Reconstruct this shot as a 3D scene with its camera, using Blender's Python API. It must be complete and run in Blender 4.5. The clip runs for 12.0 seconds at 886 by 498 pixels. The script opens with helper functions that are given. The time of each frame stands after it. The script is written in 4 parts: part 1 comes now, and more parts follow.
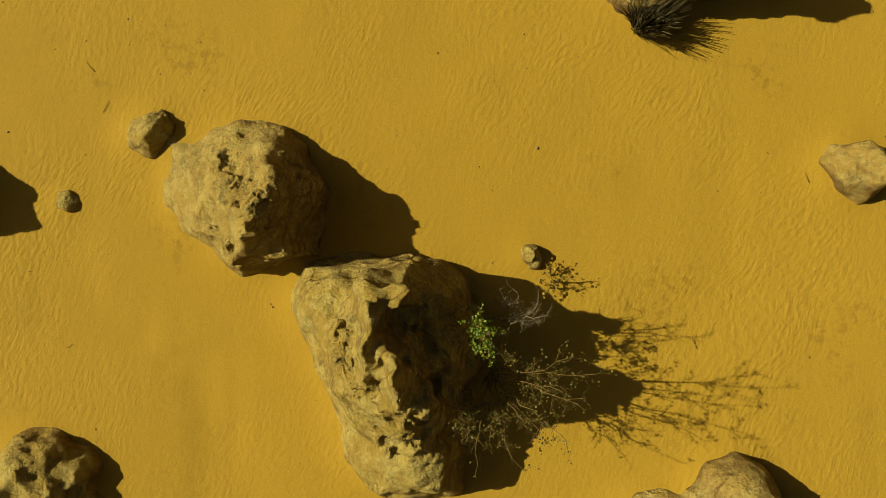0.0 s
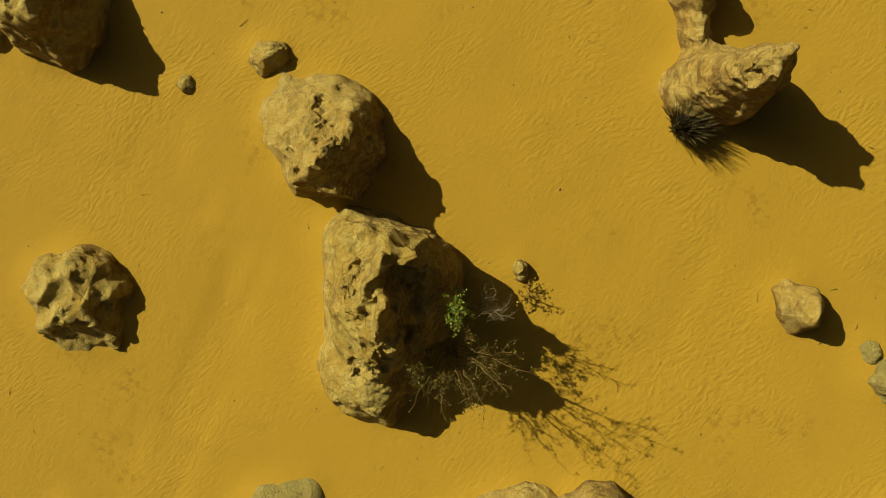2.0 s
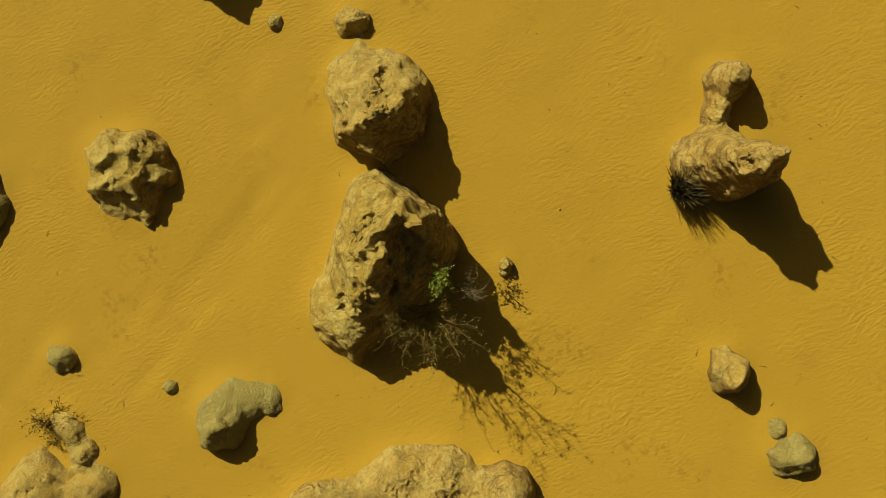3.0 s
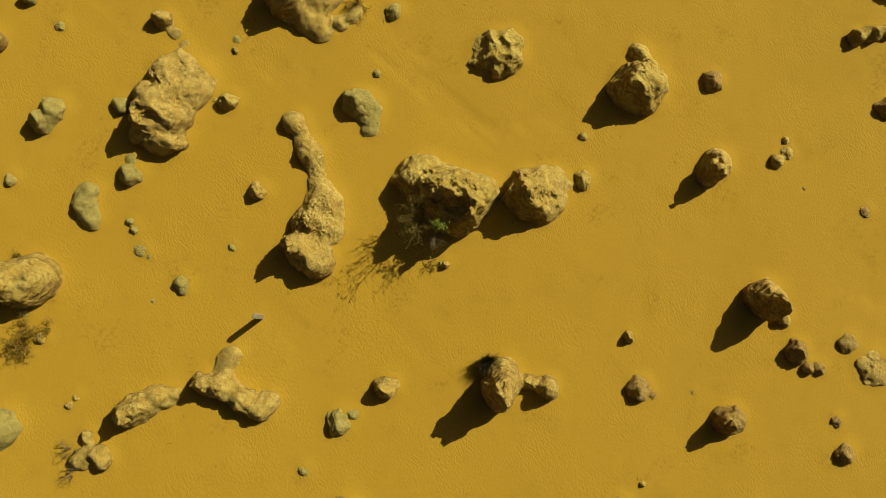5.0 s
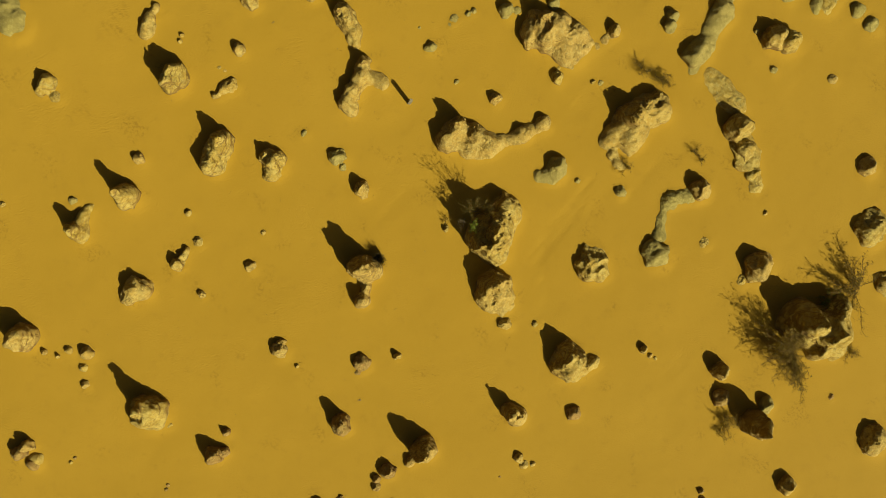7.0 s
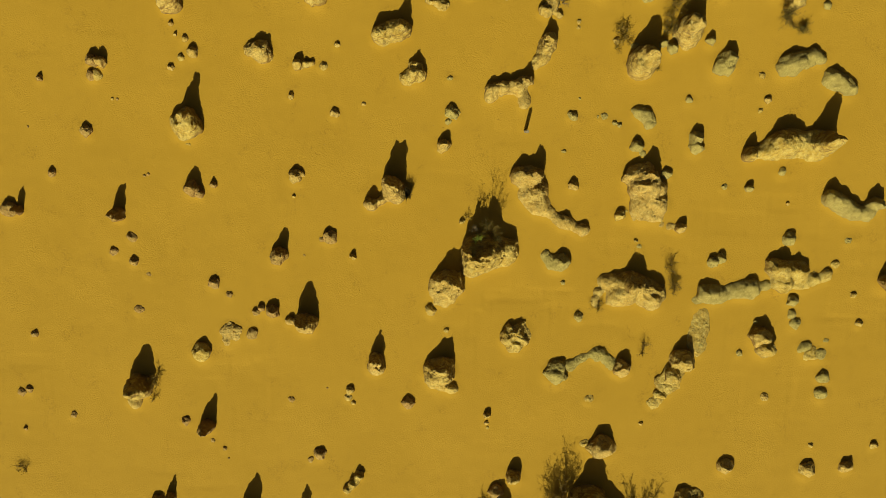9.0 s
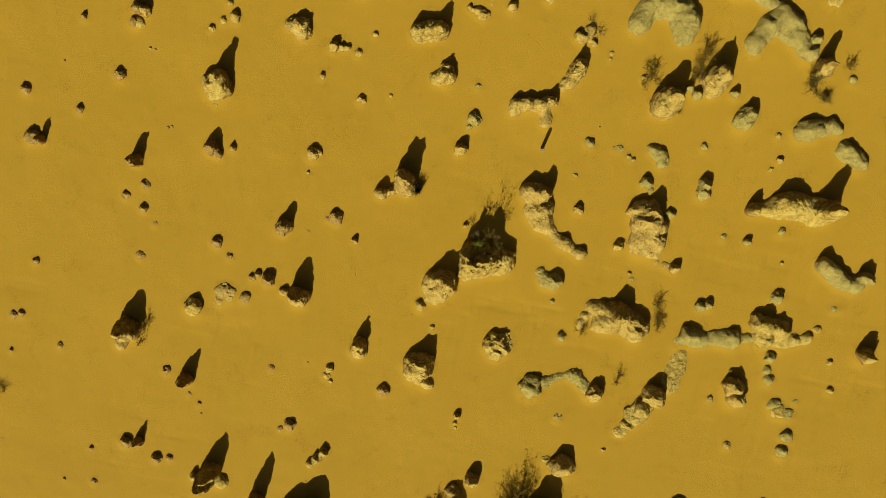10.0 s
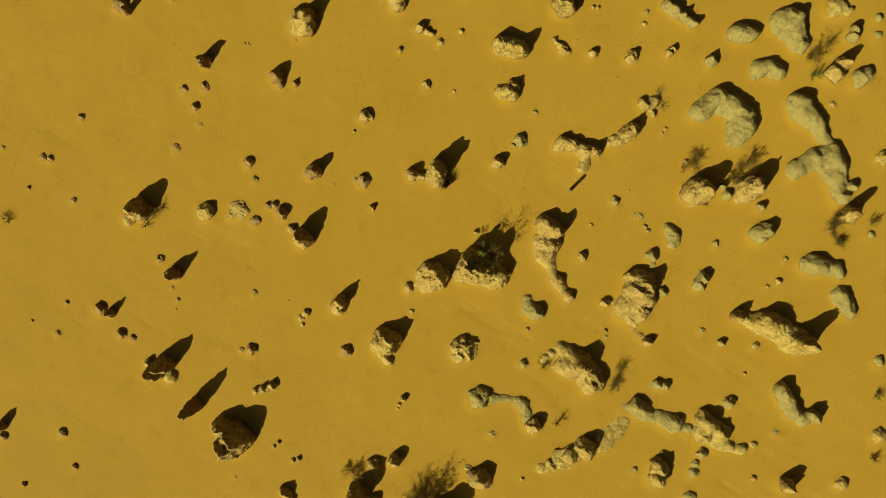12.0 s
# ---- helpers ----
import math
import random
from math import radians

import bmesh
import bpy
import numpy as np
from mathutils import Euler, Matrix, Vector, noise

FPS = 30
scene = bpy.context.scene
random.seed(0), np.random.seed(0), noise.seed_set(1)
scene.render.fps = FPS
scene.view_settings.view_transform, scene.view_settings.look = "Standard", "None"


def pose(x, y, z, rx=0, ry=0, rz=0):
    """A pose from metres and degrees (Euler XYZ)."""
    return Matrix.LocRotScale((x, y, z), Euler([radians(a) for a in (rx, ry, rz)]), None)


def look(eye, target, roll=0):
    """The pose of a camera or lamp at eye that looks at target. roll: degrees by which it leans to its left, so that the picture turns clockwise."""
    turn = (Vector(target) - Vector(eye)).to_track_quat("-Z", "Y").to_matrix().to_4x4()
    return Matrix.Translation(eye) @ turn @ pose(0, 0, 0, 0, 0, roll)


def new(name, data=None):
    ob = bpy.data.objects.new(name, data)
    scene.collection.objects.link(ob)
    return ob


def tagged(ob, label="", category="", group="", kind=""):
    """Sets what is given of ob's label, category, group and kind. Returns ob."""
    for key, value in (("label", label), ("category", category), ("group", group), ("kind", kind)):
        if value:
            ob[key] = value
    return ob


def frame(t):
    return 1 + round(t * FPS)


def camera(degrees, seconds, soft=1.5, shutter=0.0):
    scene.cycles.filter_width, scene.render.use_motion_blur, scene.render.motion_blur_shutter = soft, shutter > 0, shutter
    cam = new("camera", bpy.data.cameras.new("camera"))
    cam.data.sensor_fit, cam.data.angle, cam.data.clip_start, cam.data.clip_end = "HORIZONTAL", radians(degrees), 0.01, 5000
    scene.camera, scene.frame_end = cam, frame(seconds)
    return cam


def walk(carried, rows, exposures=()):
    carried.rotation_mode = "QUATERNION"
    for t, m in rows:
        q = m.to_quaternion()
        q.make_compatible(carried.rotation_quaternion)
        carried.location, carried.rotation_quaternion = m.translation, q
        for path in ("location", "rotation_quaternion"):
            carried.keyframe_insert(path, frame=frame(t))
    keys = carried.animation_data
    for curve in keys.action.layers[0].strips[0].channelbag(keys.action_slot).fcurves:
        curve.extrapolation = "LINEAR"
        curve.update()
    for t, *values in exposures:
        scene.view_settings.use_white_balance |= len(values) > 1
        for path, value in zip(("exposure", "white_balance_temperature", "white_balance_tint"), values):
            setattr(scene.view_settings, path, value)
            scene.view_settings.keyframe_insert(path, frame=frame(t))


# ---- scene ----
import functools

# ---- camera ----
cam = camera(68.0, 12.0, 0.6)
PATH = [
    (0.0, 0.000, 0.000, 7.412, 1.13, 2.57, 0.00),
    (0.5, -0.022, 0.030, 7.810, 1.01, 2.88, 5.40),
    (1.0, 0.013, 0.037, 8.217, 0.89, 3.19, 10.96),
    (1.5, 0.092, 0.030, 8.598, 0.87, 3.46, 16.58),
    (2.0, 0.174, 0.007, 8.999, 0.99, 3.73, 22.40),
    (2.5, 0.297, -0.073, 9.447, 1.25, 4.04, 29.16),
    (2.7, 0.382, -0.140, 9.658, 1.41, 4.17, 32.48),
    (4.3, 1.575, -0.068, 14.992, 6.13, 0.20, 96.92),
    (4.5, 1.834, -0.089, 15.829, 6.25, -1.01, 106.66),
    (5.0, 2.527, -0.110, 17.919, 5.51, -4.17, 130.42),
    (5.5, 3.191, -0.048, 19.969, 3.30, -6.61, 153.82),
    (6.0, 3.693, 0.129, 22.043, 0.12, -7.84, 176.36),
    (6.5, 4.010, 0.299, 23.957, -3.13, -7.97, 198.34),
    (7.0, 4.322, 0.485, 25.834, -6.27, -6.51, 220.32),
    (7.5, 4.625, 0.708, 27.762, -8.68, -3.85, 241.36),
    (7.7, 4.690, 0.748, 28.481, -9.40, -2.86, 248.73),
    (9.3, 4.990, 0.476, 30.985, -10.26, 1.53, 273.88),
    (9.5, 5.025, 0.463, 31.127, -10.22, 1.91, 275.94),
    (10.0, 5.104, 0.461, 31.524, -10.08, 2.82, 280.95),
    (10.5, 5.171, 0.504, 31.921, -9.87, 3.80, 286.17),
    (11.0, 5.246, 0.548, 32.284, -9.62, 4.71, 291.17),
    (11.5, 5.327, 0.577, 32.690, -9.31, 5.60, 296.44),
    (12.0, 5.426, 0.591, 33.056, -8.93, 6.48, 301.66),
]
walk(cam, [(t, pose(x, y, z, a, b, c)) for t, x, y, z, a, b, c in PATH], [(0.0, 0.26, 8800, -2), (9.5, 0.25, 8800, -2), (12.0, 0.19, 8800, -2)])

# ---- light ----
SUN_ELEVATION, SUN_AZIMUTH = 37.0, 169.5
world = bpy.data.worlds.new("sky")
scene.world = world
world.use_nodes = True
wn = world.node_tree.nodes
sky = wn.new("ShaderNodeTexSky")
sky.sky_type = "NISHITA"
sky.sun_disc = False
sky.air_density, sky.dust_density, sky.ozone_density = 0.35, 4.0, 0.3
sky.sun_elevation = radians(SUN_ELEVATION)
sky.sun_rotation = radians(90.0 - SUN_AZIMUTH)
wn["Background"].inputs["Strength"].default_value = 0.021
world.node_tree.links.new(sky.outputs[0], wn["Background"].inputs["Color"])

sun_data = bpy.data.lights.new("sun", "SUN")
sun_data.energy, sun_data.angle, sun_data.color = 3.9, radians(0.55), (1.0, 0.92, 0.72)
sun = new("sun", sun_data)
sun_way = Vector((math.cos(radians(SUN_AZIMUTH)) * math.cos(radians(SUN_ELEVATION)),
                  math.sin(radians(SUN_AZIMUTH)) * math.cos(radians(SUN_ELEVATION)), math.sin(radians(SUN_ELEVATION))))
sun.matrix_world = look(sun_way * 60, (0, 0, 0))


# ---- materials ----
class Mat:
    """A node material with short ways to add nodes and links."""

    def __init__(self, name):
        self.m = bpy.data.materials.new(name)
        self.m.use_nodes = True
        self.t = self.m.node_tree
        self.bsdf = self.t.nodes["Principled BSDF"]
        self.where = self.add("ShaderNodeNewGeometry").outputs["Position"]
        self.own = self.add("ShaderNodeObjectInfo")

    def add(self, kind, **values):
        n = self.t.nodes.new(kind)
        for k, v in values.items():
            n.inputs[k].default_value = v
        return n

    def link(self, a, b):
        self.t.links.new(a, b)

    def noise(self, scale, detail=4.0, rough=0.55, src=None):
        n = self.add("ShaderNodeTexNoise", Scale=scale, Detail=detail, Roughness=rough)
        self.link(src or self.where, n.inputs["Vector"])
        return n.outputs["Fac"]

    def span(self, v, a, b, c=0.0, d=1.0):
        n = self.add("ShaderNodeMapRange")
        n.clamp = True
        for i, x in zip((1, 2, 3, 4), (a, b, c, d)):
            n.inputs[i].default_value = x
        self.link(v, n.inputs[0])
        return n.outputs[0]

    def mix(self, f, a, b):
        n = self.t.nodes.new("ShaderNodeMix")
        n.data_type = "RGBA"
        for i, v in ((0, f), (6, a), (7, b)):
            if isinstance(v, (tuple, float)):
                n.inputs[i].default_value = (*v, 1.0) if isinstance(v, tuple) else v
            else:
                self.link(v, n.inputs[i])
        return n.outputs[2]

    def calc(self, op, a, b):
        n = self.t.nodes.new("ShaderNodeMath")
        n.operation = op
        for i, v in ((0, a), (1, b)):
            if isinstance(v, float):
                n.inputs[i].default_value = v
            else:
                self.link(v, n.inputs[i])
        return n.outputs[0]

    def bump(self, height, strength, distance, under=None):
        n = self.add("ShaderNodeBump", Strength=strength, Distance=distance)
        self.link(height, n.inputs["Height"])
        if under:
            self.link(under, n.inputs["Normal"])
        return n.outputs[0]

    def done(self, color, rough, normal=None):
        for v, k in ((color, "Base Color"), (rough, "Roughness"), (normal, "Normal")):
            if v is None:
                continue
            if isinstance(v, tuple):
                self.bsdf.inputs[k].default_value = (*v, 1.0)
            elif isinstance(v, float):
                self.bsdf.inputs[k].default_value = v
            else:
                self.link(v, self.bsdf.inputs[k])
        return self.m


def sand_material():
    s = Mat("yellow_sand")
    grain = s.noise(260.0, 2.0)
    broad = s.noise(0.22, 5.0, 0.6)
    mid = s.noise(1.7, 5.0, 0.65)
    color = s.mix(s.span(broad, 0.3, 0.7), SAND_A, SAND_B)
    color = s.mix(s.span(mid, 0.56, 0.74, 0.0, 0.42), color, SAND_C)
    color = s.mix(s.span(s.noise(60.0, 4.0, 0.75), 0.38, 0.66, 0.0, 0.6), color, SAND_D)
    crusty = s.calc("MULTIPLY", s.span(s.noise(0.7, 3.0, 0.6), 0.58, 0.68), s.span(s.noise(9.0, 5.0, 0.7), 0.50, 0.58, 0.0, 0.5))
    color = s.mix(crusty, color, (0.25, 0.145, 0.018))
    turn = s.add("ShaderNodeMapping")
    s.link(s.where, turn.inputs["Vector"])
    turn.inputs["Rotation"].default_value = (0, 0, radians(24))
    bend = s.add("ShaderNodeTexNoise", Scale=0.55, Detail=2.0)
    s.link(s.where, bend.inputs["Vector"])
    push = s.add("ShaderNodeVectorMath")
    push.operation = "MULTIPLY_ADD"
    s.link(bend.outputs["Color"], push.inputs[0])
    push.inputs[1].default_value = (0.55, 0.55, 0)
    s.link(turn.outputs[0], push.inputs[2])
    patch = s.span(s.noise(0.45, 3.0), 0.40, 0.62, 0.10, 1.0)
    flat = s.add("ShaderNodeMapping")
    s.link(push.outputs[0], flat.inputs["Vector"])
    flat.inputs["Scale"].default_value = (1.0, 0.46, 1.0)
    short = s.noise(21.0, 1.5, 0.4, flat.outputs[0])
    ripples = s.calc("MULTIPLY", short, patch)
    lumps = s.noise(13.0, 5.0, 0.62)
    dents = s.add("ShaderNodeTexVoronoi", Scale=2.4)
    s.link(s.where, dents.inputs["Vector"])
    dent = s.span(dents.outputs["Distance"], 0.0, 0.14, 0.0, 1.0)
    n1 = s.bump(ripples, 0.8, 0.016)
    n2 = s.bump(lumps, 0.4, 0.010, n1)
    n3 = s.bump(dent, 0.35, 0.012, n2)
    n4 = s.bump(s.noise(48.0, 4.0, 0.72), 0.4, 0.010, n3)
    s.bsdf.inputs["Diffuse Roughness"].default_value = 0.1
    return s.done(color, 0.95, n4)


# bare: dark brown painted on steep faces to deepen their shade
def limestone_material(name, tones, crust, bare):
    s = Mat(name)
    off = s.add("ShaderNodeVectorMath")
    off.operation = "MULTIPLY_ADD"
    s.link(s.own.outputs["Random"], off.inputs[0])
    off.inputs[1].default_value = (37.0, 53.0, 71.0)
    s.link(s.where, off.inputs[2])
    p = off.outputs[0]
    a = s.noise(2.1, 6.0, 0.66, p)
    b = s.noise(5.5, 6.0, 0.65, p)
    c = s.noise(34.0, 5.0, 0.7, p)
    color = s.mix(s.span(a, 0.43, 0.57), tones[0], tones[1])
    color = s.mix(s.span(b, 0.48, 0.64), color, tones[2])
    color = s.mix(s.span(s.own.outputs["Random"], 0.0, 1.0, 0.0, 0.55), color, tones[3])
    color = s.mix(s.span(s.noise(9.0, 5.0, 0.7, p), 0.50, 0.66, 0.0, 0.6), color, tones[4])
    color = s.mix(s.span(s.noise(3.1, 6.0, 0.74, p), 0.52, 0.66, 0.0, 0.6), color, tones[5])
    pit = s.add("ShaderNodeTexVoronoi", Scale=17.0)
    s.link(p, pit.inputs["Vector"])
    hole = s.span(pit.outputs["Distance"], 0.0, 0.35)
    stain = s.calc("MULTIPLY", s.span(s.noise(2.7, 5.0, 0.7, p), 0.52, 0.68), s.span(c, 0.40, 0.62))
    color = s.mix(s.calc("MULTIPLY", stain, crust), color, (0.060, 0.050, 0.036))
    color = s.mix(s.span(c, 0.32, 0.52, 0.25, 0.0), color, (0.22, 0.155, 0.045))
    # shade put into the colour: darker brown the steeper the face
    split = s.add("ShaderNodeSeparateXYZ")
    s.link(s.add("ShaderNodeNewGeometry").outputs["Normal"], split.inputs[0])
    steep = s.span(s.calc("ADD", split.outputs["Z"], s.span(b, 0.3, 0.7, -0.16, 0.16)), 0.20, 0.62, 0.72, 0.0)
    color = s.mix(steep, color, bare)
    n1 = s.bump(b, 0.7, 0.08)
    n2 = s.bump(c, 1.0, 0.05, n1)
    n3 = s.bump(hole, 0.5, 0.02, n2)
    return s.done(color, 0.92, n3)


def plain_material(name, tones, scale, rough, bump=0.0):
    s = Mat(name)
    n = s.noise(scale, 4.0)
    color = s.mix(s.span(n, 0.3, 0.7), tones[0], tones[1])
    color = s.mix(s.span(s.own.outputs["Random"], 0.0, 1.0, 0.0, 0.3), color, tones[2])
    return s.done(color, rough, s.bump(n, bump, 0.01) if bump else None)


def leaf_material(name, tones):
    s = Mat(name)
    g = s.add("ShaderNodeNewGeometry").outputs["Random Per Island"]
    color = s.mix(s.span(g, 0.0, 0.55), tones[0], tones[1])
    color = s.mix(s.span(g, 0.72, 1.0), color, tones[2])
    return s.done(color, 0.6)


SAND_A, SAND_B, SAND_C, SAND_D = (0.400, 0.247, 0.026), (0.445, 0.280, 0.035), (0.33, 0.195, 0.024), (0.495, 0.334, 0.057)
SAND = sand_material()
# last colour of each limestone: the shade painted on its steep faces
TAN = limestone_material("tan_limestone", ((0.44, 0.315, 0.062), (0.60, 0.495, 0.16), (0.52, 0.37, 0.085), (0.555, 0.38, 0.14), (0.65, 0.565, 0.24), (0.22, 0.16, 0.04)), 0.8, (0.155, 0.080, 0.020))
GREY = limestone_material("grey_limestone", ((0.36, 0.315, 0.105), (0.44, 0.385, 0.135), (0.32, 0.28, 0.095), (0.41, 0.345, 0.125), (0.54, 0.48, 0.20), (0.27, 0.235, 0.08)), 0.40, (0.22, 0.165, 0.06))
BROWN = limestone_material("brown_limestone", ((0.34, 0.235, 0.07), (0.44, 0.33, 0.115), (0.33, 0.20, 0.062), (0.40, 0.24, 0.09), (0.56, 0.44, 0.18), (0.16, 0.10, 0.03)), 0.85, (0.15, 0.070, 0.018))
BARK = plain_material("bark", ((0.12, 0.075, 0.022), (0.20, 0.135, 0.04), (0.24, 0.17, 0.06)), 30.0, 0.9)
DRY_TWIG = plain_material("dry_twig", ((0.17, 0.14, 0.10), (0.26, 0.22, 0.16), (0.10, 0.08, 0.05)), 30.0, 0.9)
LEAF_GREEN = leaf_material("green_leaf", ((0.06, 0.13, 0.010), (0.13, 0.22, 0.016), (0.26, 0.26, 0.03)))
LEAF_OLIVE = leaf_material("olive_leaf", ((0.055, 0.055, 0.010), (0.11, 0.10, 0.016), (0.25, 0.20, 0.025)))
LEAF_BROWN = leaf_material("brown_leaf", ((0.13, 0.088, 0.010), (0.26, 0.18, 0.016), (0.42, 0.30, 0.028)))
BLADE = leaf_material("grass_blade", ((0.030, 0.026, 0.014), (0.085, 0.072, 0.038), (0.30, 0.27, 0.16)))
POST_WOOD = plain_material("weathered_post", ((0.24, 0.22, 0.17), (0.34, 0.31, 0.25), (0.3, 0.27, 0.2)), 14.0, 0.85, 0.4)
PEBBLE = plain_material("pebble", ((0.30, 0.22, 0.11), (0.16, 0.11, 0.06), (0.36, 0.27, 0.15)), 20.0, 0.9)


# ---- shapes ----
LATTICE = np.random.RandomState(11).rand(32, 32, 32).astype(np.float32) * 2 - 1
TABLE = LATTICE.ravel()


def lattice_noise(p):
    """Smooth noise from -1 to 1 at each row of p."""
    p = p.astype(np.float32)
    down = np.floor(p)
    w = p - down
    wx, wy, wz = (w * w * (3 - 2 * w)).T.copy()
    i = down.astype(np.int32) & 31
    j = (i + 1) & 31
    x0, y0, z0 = (i * np.array([1024, 32, 1], np.int32)).T.copy()
    x1, y1, z1 = (j * np.array([1024, 32, 1], np.int32)).T.copy()

    def row(yz):
        a = TABLE.take(x0 + yz)
        return a + (TABLE.take(x1 + yz) - a) * wx

    a = row(y0 + z0)
    a += (row(y1 + z0) - a) * wy
    b = row(y0 + z1)
    b += (row(y1 + z1) - b) * wy
    return a + (b - a) * wz


def surface(field, low, step):
    """Vertices and quads of the surface on which the field, on a grid, is zero."""
    inside = field < 0
    nx, ny, nz = field.shape
    total = np.zeros((nx - 1, ny - 1, nz - 1, 3), np.float32)
    count = np.zeros((nx - 1, ny - 1, nz - 1), np.float32)
    for axis in range(3):
        for u in (0, 1):
            for v in (0, 1):
                at = [0, 0, 0]
                others = [k for k in range(3) if k != axis]
                at[others[0]], at[others[1]] = u, v
                to = list(at)
                to[axis] = 1
                cut = lambda o: tuple(slice(o[k], o[k] + field.shape[k] - 1) for k in range(3))
                f0, f1 = field[cut(at)], field[cut(to)]
                m = inside[cut(at)] != inside[cut(to)]
                s = np.where(m, f0 / np.where(m, f0 - f1, 1), 0)
                for k in range(3):
                    total[..., k] += m * (at[k] + (s if k == axis else 0))
                count += m
    has = count > 0
    index = np.full(has.shape, -1, np.int64)
    index[has] = np.arange(has.sum())
    cell = np.argwhere(has)
    verts = (cell + total[has] / count[has][:, None]) * step + np.array(low)
    quads = []
    for axis in range(3):
        b, c = (axis + 1) % 3, (axis + 2) % 3
        one = [slice(None)] * 3
        two = [slice(None)] * 3
        one[axis], two[axis] = slice(0, -1), slice(1, None)
        flip = inside[tuple(one)] != inside[tuple(two)]
        e = np.argwhere(flip)
        e = e[(e[:, b] > 0) & (e[:, c] > 0) & (e[:, b] < field.shape[b] - 1) & (e[:, c] < field.shape[c] - 1)]
        out = inside[tuple(one)][tuple(e.T)]
        ring = []
        for db, dc in ((-1, -1), (0, -1), (0, 0), (-1, 0)):
            q = e.copy()
            q[:, b] += db
            q[:, c] += dc
            ring.append(index[tuple(q.T)])
        q = np.stack(ring, 1)
        q[~out] = q[~out][:, ::-1]
        quads.append(q)
    return verts, np.concatenate(quads)


def mesh_from(name, verts, faces, material, smooth=True):
    me = bpy.data.meshes.new(name)
    verts = np.asarray(verts, np.float32)
    faces = np.asarray(faces, np.int32)
    k = faces.shape[1]
    me.vertices.add(len(verts))
    me.vertices.foreach_set("co", verts.ravel())
    me.loops.add(faces.size)
    me.loops.foreach_set("vertex_index", faces.ravel())
    me.polygons.add(len(faces))
    me.polygons.foreach_set("loop_start", np.arange(len(faces), dtype=np.int32) * k)
    me.update(calc_edges=True)
    if smooth:
        me.polygons.foreach_set("use_smooth", np.ones(len(faces), bool))
    me.validate()
    me.materials.append(material)
    return me


def part(name, me, parent, label=""):
    ob = new(name, me)
    ob.parent = parent
    return tagged(ob, label)


BEDS = np.array(Euler((radians(14), radians(-9), 0)).to_matrix())
MOUNDS = []      # where rock stands in the sand: x, y, radius, height


def pieces(verts, quads):
    """The number of the connected piece to which each vertex belongs."""
    flat = quads.ravel()
    order = np.argsort(flat, kind="stable")
    first = np.searchsorted(flat[order], np.arange(len(verts)))
    face = order // 4
    mark = np.arange(len(verts))
    while True:
        low = mark[quads].min(1)
        nxt = np.minimum(mark, np.minimum.reduceat(low[face], first))
        nxt = np.minimum(nxt, nxt[nxt])
        if (nxt == mark).all():
            return mark
        mark = nxt


LEE = np.array([math.cos(radians(SUN_AZIMUTH + 180)), math.sin(radians(SUN_AZIMUTH + 180))])


@functools.lru_cache(None)
def facets(x, y, r, h):
    """Flat breaks of one swelling, as planes: a slope to the wind and a steep lee that meet in a crest, and random breaks."""
    rng = random.Random(int(abs(x * 7919 + y * 104729) * 100))
    found = []
    for way, near, far in ((180, (0.06, 1.0), (0.80, 0.42)), (0, (0.08, 1.0), (0.72, 0.38))):
        slope = math.atan2((near[1] - far[1]) * h, (far[0] - near[0]) * r)
        a = radians(way + rng.uniform(-32, 32))
        n = (math.cos(a) * math.sin(slope), math.sin(a) * math.sin(slope), math.cos(slope))
        found.append((*n, near[0] * r * n[0] + h * n[2] * rng.uniform(0.97, 1.04)))
    turn = rng.uniform(0, 90)
    for k in range(4):
        a, e = radians(turn + 90 * k + rng.uniform(-30, 30)), radians(rng.uniform(0, 35))
        n = (math.cos(a) * math.cos(e), math.sin(a) * math.cos(e), math.sin(e))
        found.append((*n, math.hypot(r * math.cos(e), h * math.sin(e)) * rng.uniform(0.76, 0.93)))
    return found


def swell(at, z, lobes, base, lean, blend, soft):
    """How far outside (+) or inside (-) the smooth body of a rock the places lie."""
    f = None
    tall = max(h for x, y, r, h in lobes)
    for x, y, r, h in lobes:
        u = np.clip(z / h, 0, 3)
        low = np.minimum(u, 1.1)
        shift = lean * r * (low - 0.4)
        dx, dy = at[:, 0] - x - shift * LEE[0], at[:, 1] - y - shift * LEE[1]
        along, across = dx * LEE[0] + dy * LEE[1], dx * LEE[1] - dy * LEE[0]
        top = np.minimum(u, 1)
        d = np.hypot(along / np.where(along > 0, 0.98 - 0.30 * top, 1.12 - 0.50 * top), across / (1.05 - 0.32 * top)) / r
        p = 2.1 if h < 0.8 * r else 2.3 if lean < 0.1 else 2.0
        g = ((d ** p + u ** p) ** (1 / p) - 1) * min(r, 0.5 * (r + h))
        if r > 0.06 and h > (0.85 if len(lobes) > 2 and blend > 1.0 else 0.6) * tall:
            for na, nc, nz, far in facets(x, y, r, h):
                w = along * na + across * nc + z * nz - far
                k = soft * r
                t = np.clip(0.5 + 0.5 * (w - g) / k, 0, 1)
                g = g * (1 - t) + w * t + k * t * (1 - t)
        if f is None:
            f = g
        else:
            k = blend * min(r, base)
            t = np.clip(0.5 + 0.5 * (f - g) / k, 0, 1)
            f = f * (1 - t) + g * t - k * t * (1 - t) * 0.8
    return f


